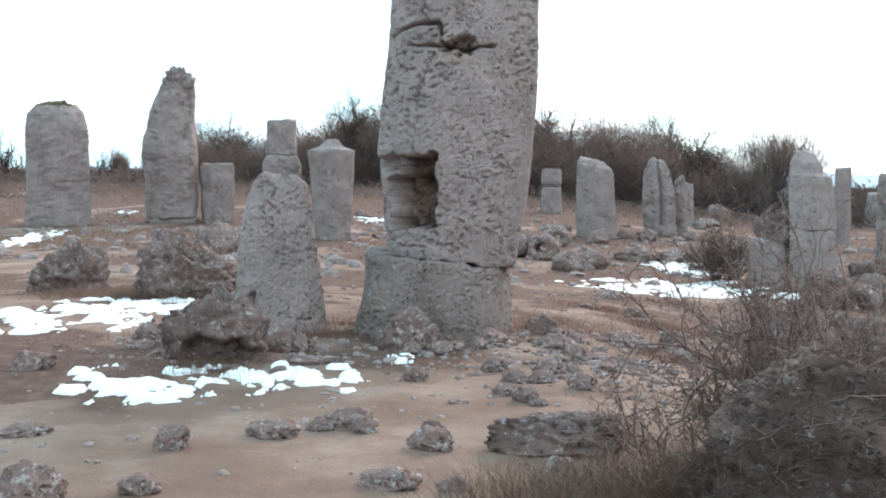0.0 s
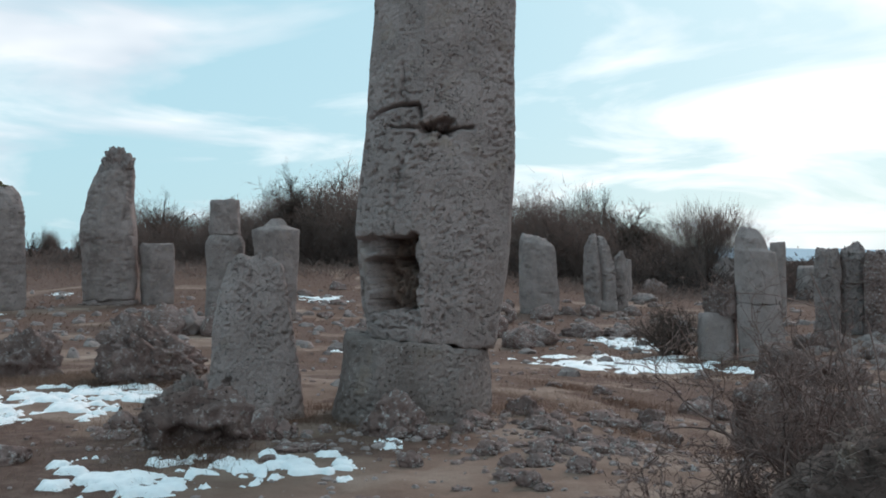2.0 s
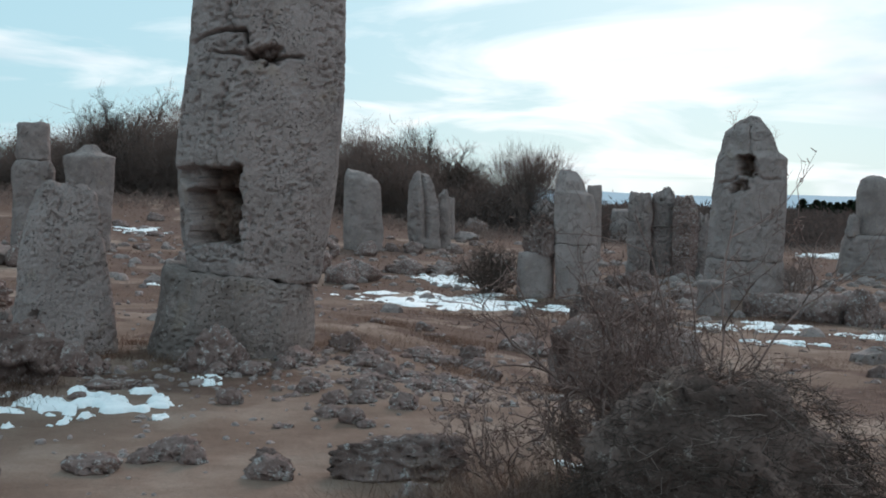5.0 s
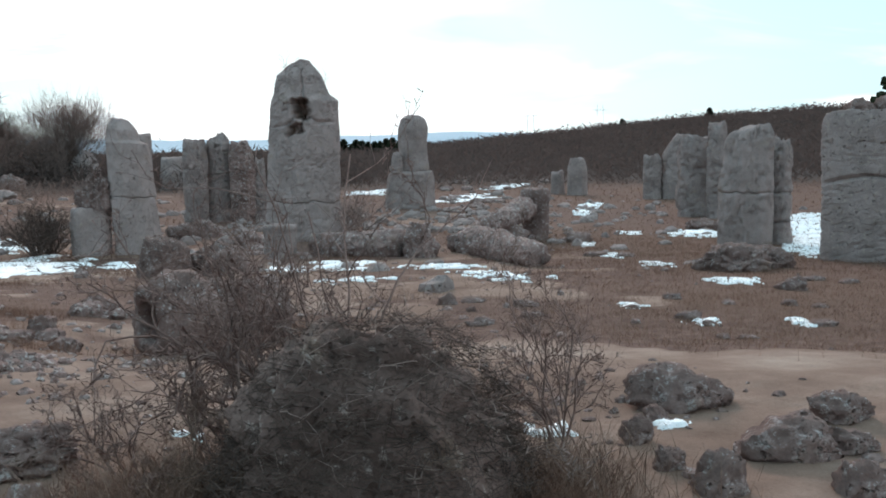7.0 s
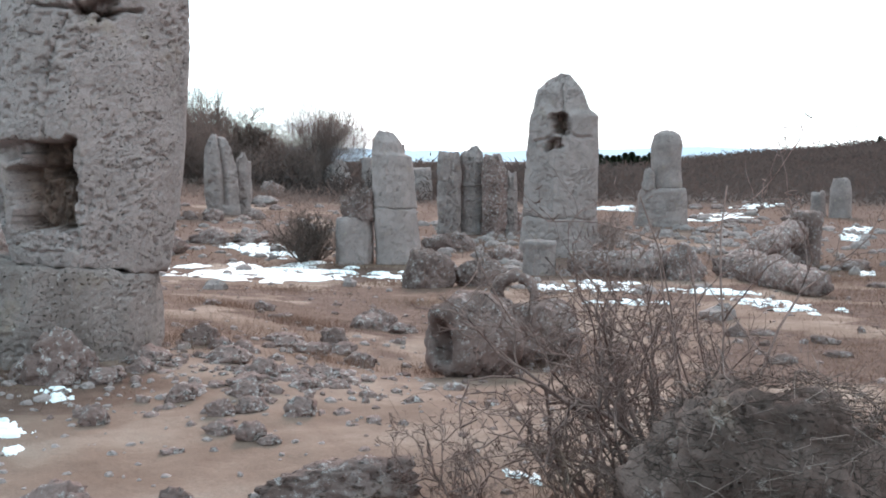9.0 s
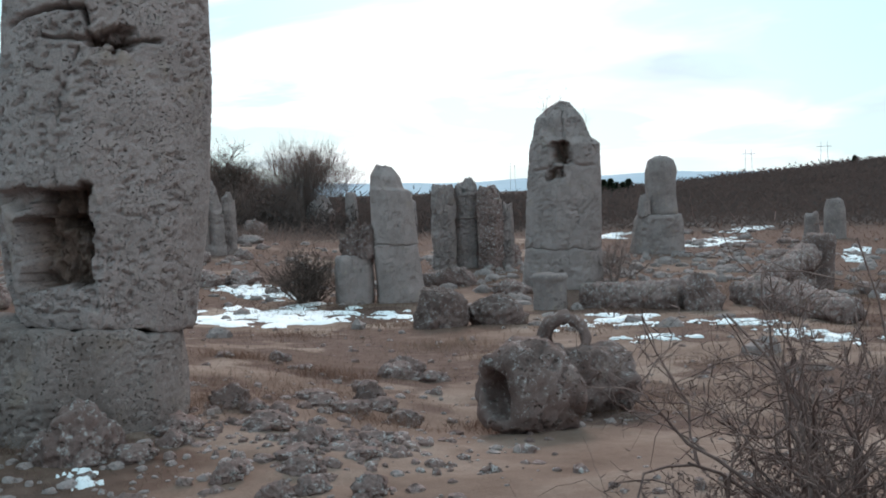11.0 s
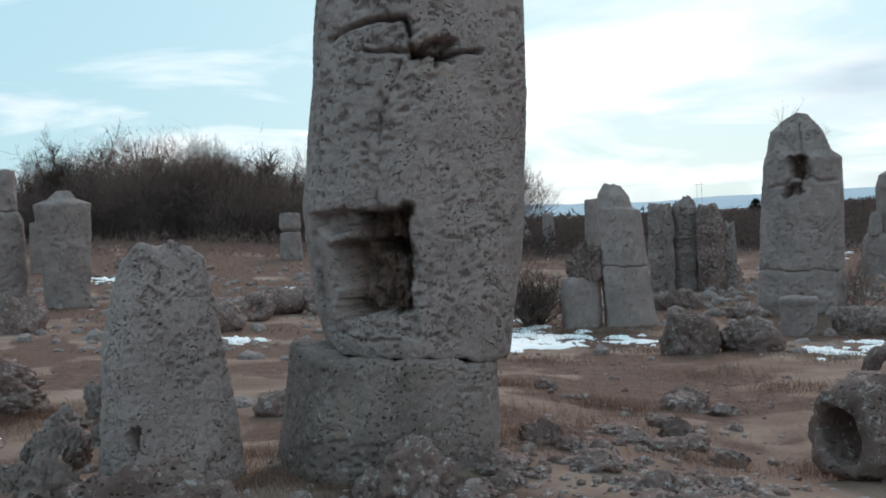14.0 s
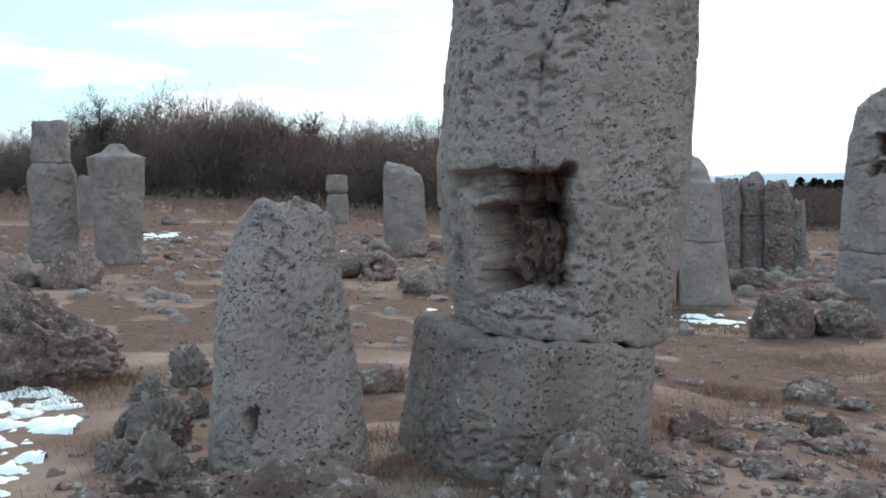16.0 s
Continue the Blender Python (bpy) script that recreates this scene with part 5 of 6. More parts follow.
boulder(9.06, 8.68, 0.17, 0.14, 0.06, 255, STONE_DARK, fine=3, label="low brown stone among dry grass", category="rock", name="rock", group="stones in the grass")
boulder(16.67, 17.24, 0.47, 0.39, 0.12, 256, STONE_DARK, fine=3, label="low brown stone among dry grass", category="rock", name="rock", group="stones in the grass")
boulder(8.53, 7.73, 0.27, 0.22, 0.05, 257, STONE_DARK, fine=3, label="low brown stone among dry grass", category="rock", name="rock", group="stones in the grass")
boulder(10.75, 10.71, 0.29, 0.24, 0.09, 258, STONE_DARK, fine=3, label="low brown stone among dry grass", category="rock", name="rock", group="stones in the grass")
boulder(19.76, 16.97, 0.40, 0.34, 0.14, 259, STONE_DARK, fine=3, label="low brown stone among dry grass", category="rock", name="rock", group="stones in the grass")
boulder(9.18, 9.10, 0.37, 0.30, 0.11, 260, STONE_DARK, fine=3, label="low brown stone among dry grass", category="rock", name="rock", group="stones in the grass")
boulder(11.20, 9.12, 0.23, 0.19, 0.09, 261, STONE_DARK, fine=3, label="low brown stone among dry grass", category="rock", name="rock", group="stones in the grass")
boulder(8.32, 7.89, 0.18, 0.16, 0.06, 262, STONE_DARK, fine=3, label="low brown stone among dry grass", category="rock", name="rock", group="stones in the grass")
boulder(11.38, 8.79, 0.26, 0.22, 0.06, 263, STONE_DARK, fine=3, label="low brown stone among dry grass", category="rock", name="rock", group="stones in the grass")
boulder(14.46, 10.97, 0.40, 0.34, 0.09, 264, STONE_DARK, fine=3, label="low brown stone among dry grass", category="rock", name="rock", group="stones in the grass")
boulder(16.43, 17.94, 0.61, 0.51, 0.13, 265, STONE_DARK, fine=3, label="low brown stone among dry grass", category="rock", name="rock", group="stones in the grass")
boulder(14.61, 10.40, 0.36, 0.30, 0.09, 266, STONE_DARK, fine=3, label="low brown stone among dry grass", category="rock", name="rock", group="stones in the grass")
boulder(19.96, 15.88, 0.45, 0.38, 0.17, 267, STONE_DARK, fine=3, label="low brown stone among dry grass", category="rock", name="rock", group="stones in the grass")
boulder(9.47, 10.28, 0.23, 0.19, 0.06, 268, STONE_DARK, fine=3, label="low brown stone among dry grass", category="rock", name="rock", group="stones in the grass")
boulder(19.30, 21.47, 0.80, 0.67, 0.27, 269, STONE_DARK, fine=3, label="low brown stone among dry grass", category="rock", name="rock", group="stones in the grass")
boulder(9.94, 7.77, 0.34, 0.28, 0.07, 270, STONE_DARK, fine=3, label="low brown stone among dry grass", category="rock", name="rock", group="stones in the grass")
boulder(5.28, 50.75, 0.68, 0.57, 0.31, 271, STONE_DARK, fine=3, label="low stone among dry grass on the slope", category="rock", name="rock", group="stones in the grass")
boulder(-2.78, 48.64, 0.78, 0.66, 0.23, 272, STONE_LICHEN, fine=3, label="low stone among dry grass on the slope", category="rock", name="rock", group="stones in the grass")
boulder(10.06, 47.84, 0.81, 0.68, 0.24, 273, STONE_LICHEN, fine=3, label="low stone among dry grass on the slope", category="rock", name="rock", group="stones in the grass")
boulder(9.15, 57.12, 0.57, 0.48, 0.18, 274, STONE_LICHEN, fine=3, label="low stone among dry grass on the slope", category="rock", name="rock", group="stones in the grass")
boulder(13.67, 56.04, 0.68, 0.57, 0.30, 275, STONE_LICHEN, fine=3, label="low stone among dry grass on the slope", category="rock", name="rock", group="stones in the grass")
boulder(1.99, 47.68, 0.47, 0.40, 0.21, 276, STONE_LICHEN, fine=3, label="low stone among dry grass on the slope", category="rock", name="rock", group="stones in the grass")
boulder(7.12, 48.75, 0.55, 0.46, 0.26, 277, STONE_DARK, fine=3, label="low stone among dry grass on the slope", category="rock", name="rock", group="stones in the grass")
boulder(-3.21, 57.75, 0.99, 0.83, 0.48, 278, STONE_LICHEN, fine=3, label="low stone among dry grass on the slope", category="rock", name="rock", group="stones in the grass")
boulder(6.54, 55.51, 0.47, 0.39, 0.14, 279, STONE_DARK, fine=3, label="low stone among dry grass on the slope", category="rock", name="rock", group="stones in the grass")
boulder(6.63, 51.67, 0.72, 0.60, 0.18, 280, STONE_DARK, fine=3, label="low stone among dry grass on the slope", category="rock", name="rock", group="stones in the grass")
boulder(-4.97, 55.60, 0.43, 0.35, 0.14, 281, STONE_LICHEN, fine=3, label="low stone among dry grass on the slope", category="rock", name="rock", group="stones in the grass")
boulder(-5.82, 52.96, 0.77, 0.64, 0.22, 282, STONE_LICHEN, fine=3, label="low stone among dry grass on the slope", category="rock", name="rock", group="stones in the grass")
boulder(-4.58, 52.70, 0.84, 0.70, 0.33, 283, STONE_DARK, fine=3, label="low stone among dry grass on the slope", category="rock", name="rock", group="stones in the grass")
boulder(7.72, 48.31, 0.86, 0.71, 0.38, 284, STONE_DARK, fine=3, label="low stone among dry grass on the slope", category="rock", name="rock", group="stones in the grass")
boulder(4.09, 46.46, 0.69, 0.58, 0.25, 285, STONE_LICHEN, fine=3, label="low stone among dry grass on the slope", category="rock", name="rock", group="stones in the grass")
boulder(-3.00, 41.82, 0.49, 0.42, 0.12, 286, STONE_DARK, fine=3, label="low stone among dry grass on the slope", category="rock", name="rock", group="stones in the grass")
boulder(-2.85, 41.14, 0.50, 0.42, 0.18, 287, STONE_LICHEN, fine=3, label="low stone among dry grass on the slope", category="rock", name="rock", group="stones in the grass")
boulder(13.46, 58.36, 0.70, 0.59, 0.24, 288, STONE_DARK, fine=3, label="low stone among dry grass on the slope", category="rock", name="rock", group="stones in the grass")
boulder(-0.98, 45.10, 0.46, 0.38, 0.20, 289, STONE_DARK, fine=3, label="low stone among dry grass on the slope", category="rock", name="rock", group="stones in the grass")
boulder(-2.96, 41.81, 0.63, 0.53, 0.19, 290, STONE_DARK, fine=3, label="low stone among dry grass on the slope", category="rock", name="rock", group="stones in the grass")
boulder(2.43, 45.43, 0.42, 0.35, 0.18, 291, STONE_LICHEN, fine=3, label="low stone among dry grass on the slope", category="rock", name="rock", group="stones in the grass")
boulder(0.63, 55.91, 0.72, 0.59, 0.20, 292, STONE_LICHEN, fine=3, label="low stone among dry grass on the slope", category="rock", name="rock", group="stones in the grass")
boulder(15.32, 13.29, 1.48, 0.96, 0.51, 293, STONE_DARK, fine=5, label="low heap of dark limestone before the columns", rough=0.4)
boulder(16.15, 13.09, 1.05, 0.68, 0.46, 294, STONE_DARK, fine=5, label="low heap of dark limestone before the columns", rough=0.4)
boulder(24.58, 21.59, 1.11, 0.82, 0.35, 295, STONE_DARK, fine=4, label="dark limestone rock beside snow")
boulder(13.07, 10.42, 0.51, 0.38, 0.25, 296, STONE_DARK, fine=4, label="low dark rock among dry grass")
snow(-4.66, 13.73, 2.18, 4.15, -5, 1)
snow(-2.26, 8.55, 1.55, 1.34, 0, 2)
snow(-1.15, 9.03, 1.21, 0.94, 0, 3)
snow(6.08, 26.29, 4.63, 5.71, 13, 4)
snow(7.30, 33.46, 1.77, 5.40, 0, 5)
snow(10.57, 20.08, 2.36, 2.51, -13, 6)
snow(9.29, 16.82, 1.12, 0.97, -14, 7)
snow(12.23, 18.00, 1.19, 1.56, -9, 8)
snow(11.49, 15.24, 1.01, 2.34, -7, 9)
snow(3.6, 5.35, 0.26, 0.24, -19, 10)
snow(23.46, 20.88, 1.52, 2.61, -43, 11)
snow(13.29, 11.62, 0.75, 1.17, -42, 12)
snow(9.62, 10.34, 0.37, 0.46, -46, 13)
snow(4.15, 4.97, 0.26, 0.2, -49, 14)
snow(9.9, 8.0, 0.25, 0.6, -28, 17)
snow(9.20, 8.83, 0.49, 0.49, -38, 18)
snow(28.18, 30.34, 0.76, 3.76, -45, 19)
snow(31.11, 33.04, 0.82, 3.87, -48, 20)
snow(15.47, 15.19, 0.55, 1.28, -43, 21)
snow(-14.80, 36.73, 1.03, 6.58, 8, 23)
snow(-3.74, 51.01, 1.70, 3.26, 20, 24)
snow(-16.06, 51.49, 0.80, 2.34, 10, 25)
snow(-3.80, 14.48, 0.48, 1.01, -26, 26)
snow(-0.54, 28.02, 1.50, 2.72, -22, 27)
snow(3.38, 44.55, 0.87, 3.37, 2, 28)
snow(-3.19, 52.14, 0.71, 2.30, -3, 29)
snow(42.09, 51.81, 1.62, 7.03, -52, 30)
snow(33.27, 53.35, 1.39, 6.16, -51, 31)
snow(32.00, 42.60, 2.71, 7.56, -50, 32)
snow(22.27, 22.39, 0.65, 1.26, -47, 33)
snow(18.84, 20.73, 0.44, 1.56, -44, 34)
snow(16.66, 17.56, 0.50, 1.48, -44, 35)
snow(32.29, 52.27, 1.29, 4.73, -17, 36)
snow(1.95, 6.74, 0.18, 0.25, -25, 37)
snow(-0.29, 10.23, 0.22, 0.34, -25, 38)
snow(-0.67, 8.85, 0.23, 0.28, 0, 39)
snow(-0.32, 10.00, 0.18, 0.32, 0, 40)

snow(25.81, 18.68, 1.55, 13.55, -55, 61)
snow(27.35, 20.16, 0.87, 8.72, -52, 62)
snow(22.99, 16.22, 1.55, 4.85, -55, 63)


# ---- grass ----
def blades(name, count, reach, seed, tall_, wide, mat, cover=True, lean=0.6, centre=None, spread=1.0, fan=None):
    """Tapering dry blades over a stretch of ground, as one mesh."""
    g = np.random.default_rng(seed)
    if centre:
        x, y = g.normal(centre[0], spread, count), g.normal(centre[1], spread, count)
    else:
        r = np.sqrt(g.uniform(reach[0] ** 2, reach[1] ** 2, count))
        a = np.radians(g.uniform(*(fan or (-32, 62)), count))
        x, y = r * np.sin(a), r * np.cos(a)
    if cover:
        k = g.random(count) < grassy(x, y) * (0.35 + 0.9 * step(0.42, 0.6, flat_noise(x, y, 0.35, 77, 2)))
        x, y = x[k], y[k]
    m = len(x)
    z = land(x, y) + relief(x, y)
    h = tall_ * g.uniform(0.4, 1.25, m)
    w = wide * g.uniform(0.6, 1.3, m)
    b, lx, ly = g.uniform(0, 2 * math.pi, m), g.normal(0, lean, m) * h, g.normal(0, lean, m) * h
    dx, dy = np.cos(b) * w / 2, np.sin(b) * w / 2
    v = np.stack([np.stack([x - dx, y - dy, z - 0.01], 1), np.stack([x + dx, y + dy, z - 0.01], 1),
                  np.stack([x + lx * 0.4 + dx * 0.7, y + ly * 0.4 + dy * 0.7, z + h * 0.6], 1), np.stack([x + lx * 0.4 - dx * 0.7, y + ly * 0.4 - dy * 0.7, z + h * 0.6], 1),
                  np.stack([x + lx, y + ly, z + h], 1)], 1).reshape(-1, 3)
    i = np.arange(m)[:, None] * 5
    f = [tuple(q) for q in (i + np.array([[0, 1, 2, 3]])).tolist()] + [tuple(q) for q in (i + np.array([[3, 2, 4]])).tolist()]
    return tagged(new(name, mesh_of(name, v, f, mat, False)), "dry brown winter grass in tufts on sandy ground", "grass", kind="stuff")


blades("dry_grass", 90000, (4.5, 16), 1, 0.045, 0.004, GRASS, lean=0.9)
blades("dry_grass", 80000, (15, 34), 2, 0.045, 0.009, GRASS, lean=0.9)
blades("dry_grass", 45000, (30, 75), 3, 0.11, 0.03, GRASS_RED, lean=0.9)
blades("dry_grass", 42000, (8, 30), 5, 0.07, 0.007, GRASS_RED, lean=0.9, fan=(36, 66))
for k, (x, y, sp, n) in enumerate([(-1.29, 11.59, 0.22, 350), (0.98, 11.98, 0.28, 1200), (-2.67, 11.09, 0.35, 1000), (-0.58, 11.23, 0.35, 1200), (-1.95, 9.65, 0.25, 900), (-5.08, 17.51, 0.4, 1800), (-4.30, 16.33, 0.5, 1600),
                                   (1.20, 14.09, 0.5, 1200), (2.24, 13.17, 0.5, 1200), (0.61, 5.62, 0.25, 900), (-3.18, 15.30, 0.5, 1500), (9.59, 9.00, 1.4, 5000), (7.39, 27.51, 1.2, 3500), (14.89, 31.07, 1.5, 4000), (-3.56, 15.78, 0.5, 1200), (-4.81, 16.11, 0.25, 2200), (-1.99, 9.15, 0.25, 900), (-5.74, 16.78, 0.4, 2000), (-0.98, 11.40, 0.2, 300), (18.05, 22.89, 2.2, 6000), (14.15, 14.79, 2.0, 5000), (18.75, 16.57, 2.5, 6000), (5.47, 11.60, 0.4, 1500), (6.13, 18.01, 0.5, 1200)]):
    blades("dry_grass", int(0.55 * n), None, 30 + k, 0.11, 0.004 if y < 16 else 0.010, GRASS if k % 2 else GRASS_RED, cover=False, centre=(x, y), spread=sp, lean=0.8)
for k, (x, y, sp, n) in enumerate([(1.33, 4.88, 0.38, 5200), (0.83, 5.18, 0.3, 2600), (1.73, 5.32, 0.35, 2600), (2.77, 4.61, 0.3, 1800), (2.33, 4.10, 0.3, 1600)]):
    blades("dry_stems", n, None, 60 + k, 0.26, 0.0045, BARK_RED if k % 2 else GRASS_RED, cover=False, centre=(x, y), spread=sp, lean=0.7)


for k, (x, y, sp, n) in enumerate([(-2.93, 12.73, 0.2, 900), (-1.15, 12.46, 0.2, 900), (-2.73, 11.67, 0.18, 700), (-1.34, 11.44, 0.15, 250), (1.19, 12.32, 0.2, 900), (2.33, 11.35, 0.22, 700), (3.45, 11.47, 0.2, 800), (4.60, 11.69, 0.2, 800),
                                   (5.78, 13.25, 0.3, 800), (3.03, 14.64, 0.3, 900), (6.14, 15.91, 0.35, 900), (8.22, 13.83, 0.35, 900), (-3.17, 15.81, 0.3, 900), (-4.31, 15.75, 0.3, 900), (2.41, 16.82, 0.3, 900), (9.16, 19.12, 0.5, 1000),
                                   (12.08, 21.54, 0.5, 1200), (15.85, 19.48, 0.6, 1200), (7.09, 22.19, 0.5, 1000), (4.52, 21.05, 0.5, 1000)]):
    blades("dry_grass", int(0.55 * n), None, 90 + k, 0.12, 0.0035 if y < 14 else 0.007, GRASS_RED, cover=False, centre=(x, y), spread=sp, lean=0.75)


def pebbles(count, centre, spread, size, seed, mat):
    """Small broken stones, too many to count, as one mesh."""
    g = np.random.default_rng(seed)
    bm = bmesh.new()
    bmesh.ops.create_icosphere(bm, subdivisions=2, radius=1.0)
    ball = np.array([p.co for p in bm.verts])
    tris = np.array([[p.index for p in t.verts] for t in bm.faces])
    bm.free()
    x, y = g.normal(centre[0], spread[0], count), g.normal(centre[1], spread[1], count)
    z = land(x, y) + relief(x, y)
    s = size * np.minimum(np.exp(g.normal(0, 0.5, count)), 2.0)
    lobes = 0.55 + 0.9 * fbm((ball[None] * 1.6 + g.uniform(0, 90, (count, 1, 3))).reshape(-1, 3), seed, 3, 0.6).reshape(count, -1, 1)
    v = ball[None] * lobes * (s * 0.55)[:, None, None] * g.uniform(0.6, 1.3, (count, 1, 3)) * (1, 1, 0.75)
    a = g.uniform(0, 2 * math.pi, count)
    c, sn = np.cos(a)[:, None], np.sin(a)[:, None]
    v = np.stack([v[..., 0] * c - v[..., 1] * sn + x[:, None], v[..., 0] * sn + v[..., 1] * c + y[:, None], v[..., 2] + z[:, None]], -1).reshape(-1, 3)
    f = (np.arange(count)[:, None, None] * len(ball) + tris[None]).reshape(-1, 3).tolist()
    return tagged(new("gravel", mesh_of("gravel", v, f, mat, False)), "small broken limestone pieces scattered on sand", "gravel", kind="stuff")


pebbles(420, (1.48, 10.42), (0.7, 0.8), 0.06, 1, STONE_LICHEN)
pebbles(160, (0.25, 10.36), (1.0, 0.6), 0.05, 2, STONE)
pebbles(220, (-0.41, 7.51), (1.8, 1.2), 0.03, 3, STONE)
pebbles(220, (2.56, 12.10), (2.0, 1.6), 0.05, 4, STONE)
pebbles(350, (-2.37, 10.99), (0.5, 0.8), 0.07, 5, STONE_LICHEN)
pebbles(400, (4.02, 17.84), (6.0, 5.0), 0.07, 6, STONE_LICHEN)
pebbles(900, (1.45, 38.92), (14.0, 9.0), 0.22, 7, STONE_FAR)
pebbles(500, (19.87, 30.91), (6.0, 6.0), 0.25, 8, STONE_FAR)
pebbles(300, (3.57, 6.51), (0.9, 0.9), 0.05, 9, STONE_DARK)


# ---- bushes ----
def bush(x, y, height, spread, stems, seed, mat, label, lean=(0, 0), forks=5, depth=3, thick=0.012, wander=0.16, shrink=0.55, spurs=0):
    """A bare bush. spurs: how many short stubs and buds sit on its outer twigs."""
    ob = thing("bare_bush", x, y, ground_z(x, y))
    rng = random.Random(seed)
    tw = (Twigs(), Twigs())
    for _ in range(stems):
        a = rng.uniform(0, 2 * math.pi)
        out = rng.uniform(0.1, 1.0) * spread
        d = Vector((math.cos(a) * out + lean[0], math.sin(a) * out + lean[1], 1.0))
        grow(tw, rng, Vector((rng.gauss(0, 0.06), rng.gauss(0, 0.06), -0.03)), d, height * rng.uniform(0.6, 1.0), thick * rng.uniform(0.7, 1.2), depth, 7, wander, 0.03, forks, 5, shrink=shrink, spread=0.95, floor=0.02, tip=0.45)
    pts = tw[1].v
    for _ in range(spurs):
        p = pts[rng.randrange(len(pts))].copy()
        d = Vector((rng.gauss(0, 1), rng.gauss(0, 1), rng.gauss(0.4, 1))).normalized()
        l = rng.uniform(0.012, 0.045)
        tw[1].add([p, p + d * l * 0.6, p + d * l], 0.0026, 0.0030, 3)
    under("stem", tw[0].mesh("stem", mat), ob)
    under("crown", tw[1].mesh("crown", mat), ob)
    return tagged(ob, label, "bush")


bush(2.05, 5.55, 1.3, 0.75, 11, 5, BARK_GREY, "bare thorny grey-brown bush beside a rounded boulder", lean=(-0.3, 0.05), thick=0.017, forks=5, wander=0.26, shrink=0.6, spurs=2200)
bush(2.25, 5.6, 1.75, 0.22, 6, 15, BARK_GREY, "tall thin shoots of a bare thorny bush", lean=(0.05, 0.0), thick=0.011, forks=5, depth=2, wander=0.2, shrink=0.4, spurs=500)
bush(1.75, 5.45, 1.15, 0.7, 6, 26, BARK_GREY, "sprawling arched branches of a bare thorny bush", lean=(-1.3, 0.1), thick=0.014, forks=5, wander=0.3, shrink=0.5, spurs=1500)
bush(1.35, 5.15, 0.6, 1.4, 8, 6, BARK_RED, "low reddish tangle of bare twigs under a bush", lean=(-0.35, 0.0), thick=0.006, forks=5, wander=0.24)
bush(1.4, 6.2, 0.7, 1.5, 6, 16, BARK_GREY, "sprawling low bush of bare grey-brown twigs", lean=(-0.3, 0.1), thick=0.010, forks=5, wander=0.28, spurs=500)
bush(3.25, 4.95, 0.98, 0.6, 9, 8, BARK_GREY, "small upright bare bush with dark budded twigs", thick=0.008, forks=5, wander=0.2, spurs=900)
bush(2.3, 4.6, 0.95, 0.8, 4, 9, BARK, "bare grey twigs over the rounded boulder", thick=0.006, forks=4, depth=2, wander=0.3, spurs=300)
bush(7.7, 29.4, 1.4, 1.0, 20, 10, THATCH, "dark bare bush at the foot of a squat block", thick=0.02)
bush(7.2, 28.9, 1.35, 1.1, 24, 11, THATCH, "dark bare bush at the foot of a squat block", thick=0.02)
bush(16.7, 28.6, 1.5, 0.8, 8, 12, BARK, "bare bush between two columns", thick=0.02)
bush(15.6, 27.0, 1.3, 0.9, 8, 13, BARK, "bare bush at the foot of a pointed column", thick=0.02)
for dx, dz, k in ((0.62, 4.25, 31), (-0.45, 4.85, 32)):
    sprig = bush(14.75 + dx, 28.2, 0.75, 1.0, 5, k, BARK_GREY, "sparse bare twigs growing on a column top", thick=0.008, forks=3, depth=2)
    sprig.location.z = ground_z(14.75, 28.4) + dz
boulder(2.0, 4.76, 1.36, 1.14, 0.91, 300, MOUND, fine=6, rough=0.17, pit=0.03, bands=0.08, label="dark rounded boulder overgrown with dry twigs")


def thatch(name, x, y, rx, ry, rz, count, seed, mat):
    """Short dry twigs lying matted over a mound."""
    ob_tw = Twigs()
    rng = random.Random(seed)
    z0 = ground_z(x, y)
    for _ in range(count):
        a, e = rng.uniform(0, 2 * math.pi), math.asin(rng.uniform(0.05, 1.0))
        c = math.cos(e) ** 0.7
        p = Vector((x + rx * math.cos(a) * c, y + ry * math.sin(a) * c, z0 + rz * math.sin(e) ** 0.85 + rng.gauss(0, 0.02)))
        d = Vector((rng.gauss(0, 1), rng.gauss(0, 1), rng.gauss(0.1, 0.5))).normalized()
        n = Vector((math.cos(a) * math.cos(e), math.sin(a) * math.cos(e), math.sin(e)))
        d = (d - n * d.dot(n) * 0.75).normalized()
        l = rng.uniform(0.07, 0.26)
        bow = Vector((rng.gauss(0, 0.03), rng.gauss(0, 0.03), rng.gauss(0, 0.02)))
        thick = rng.uniform(0.0010, 0.0028)
        ob_tw.add([p, p + d * l * 0.35 + n * 0.012 + bow, p + d * l * 0.7 - bow * 0.4 + n * 0.02, p + d * l + n * rng.uniform(-0.01, 0.08)], thick, thick * 0.5, 3)
    return tagged(new(name, ob_tw.mesh(name, mat)), "matted dry twigs and stems over a boulder", "twigs", kind="stuff")


thatch("matted_twigs", 2.0, 4.76, 0.66, 0.55, 0.87, 1700, 3, THATCH)
thatch("matted_twigs", 2.0, 4.76, 0.68, 0.57, 0.89, 350, 7, BARK)
thatch("matted_twigs", 1.92, 4.68, 0.74, 0.64, 0.60, 1800, 4, THATCH)


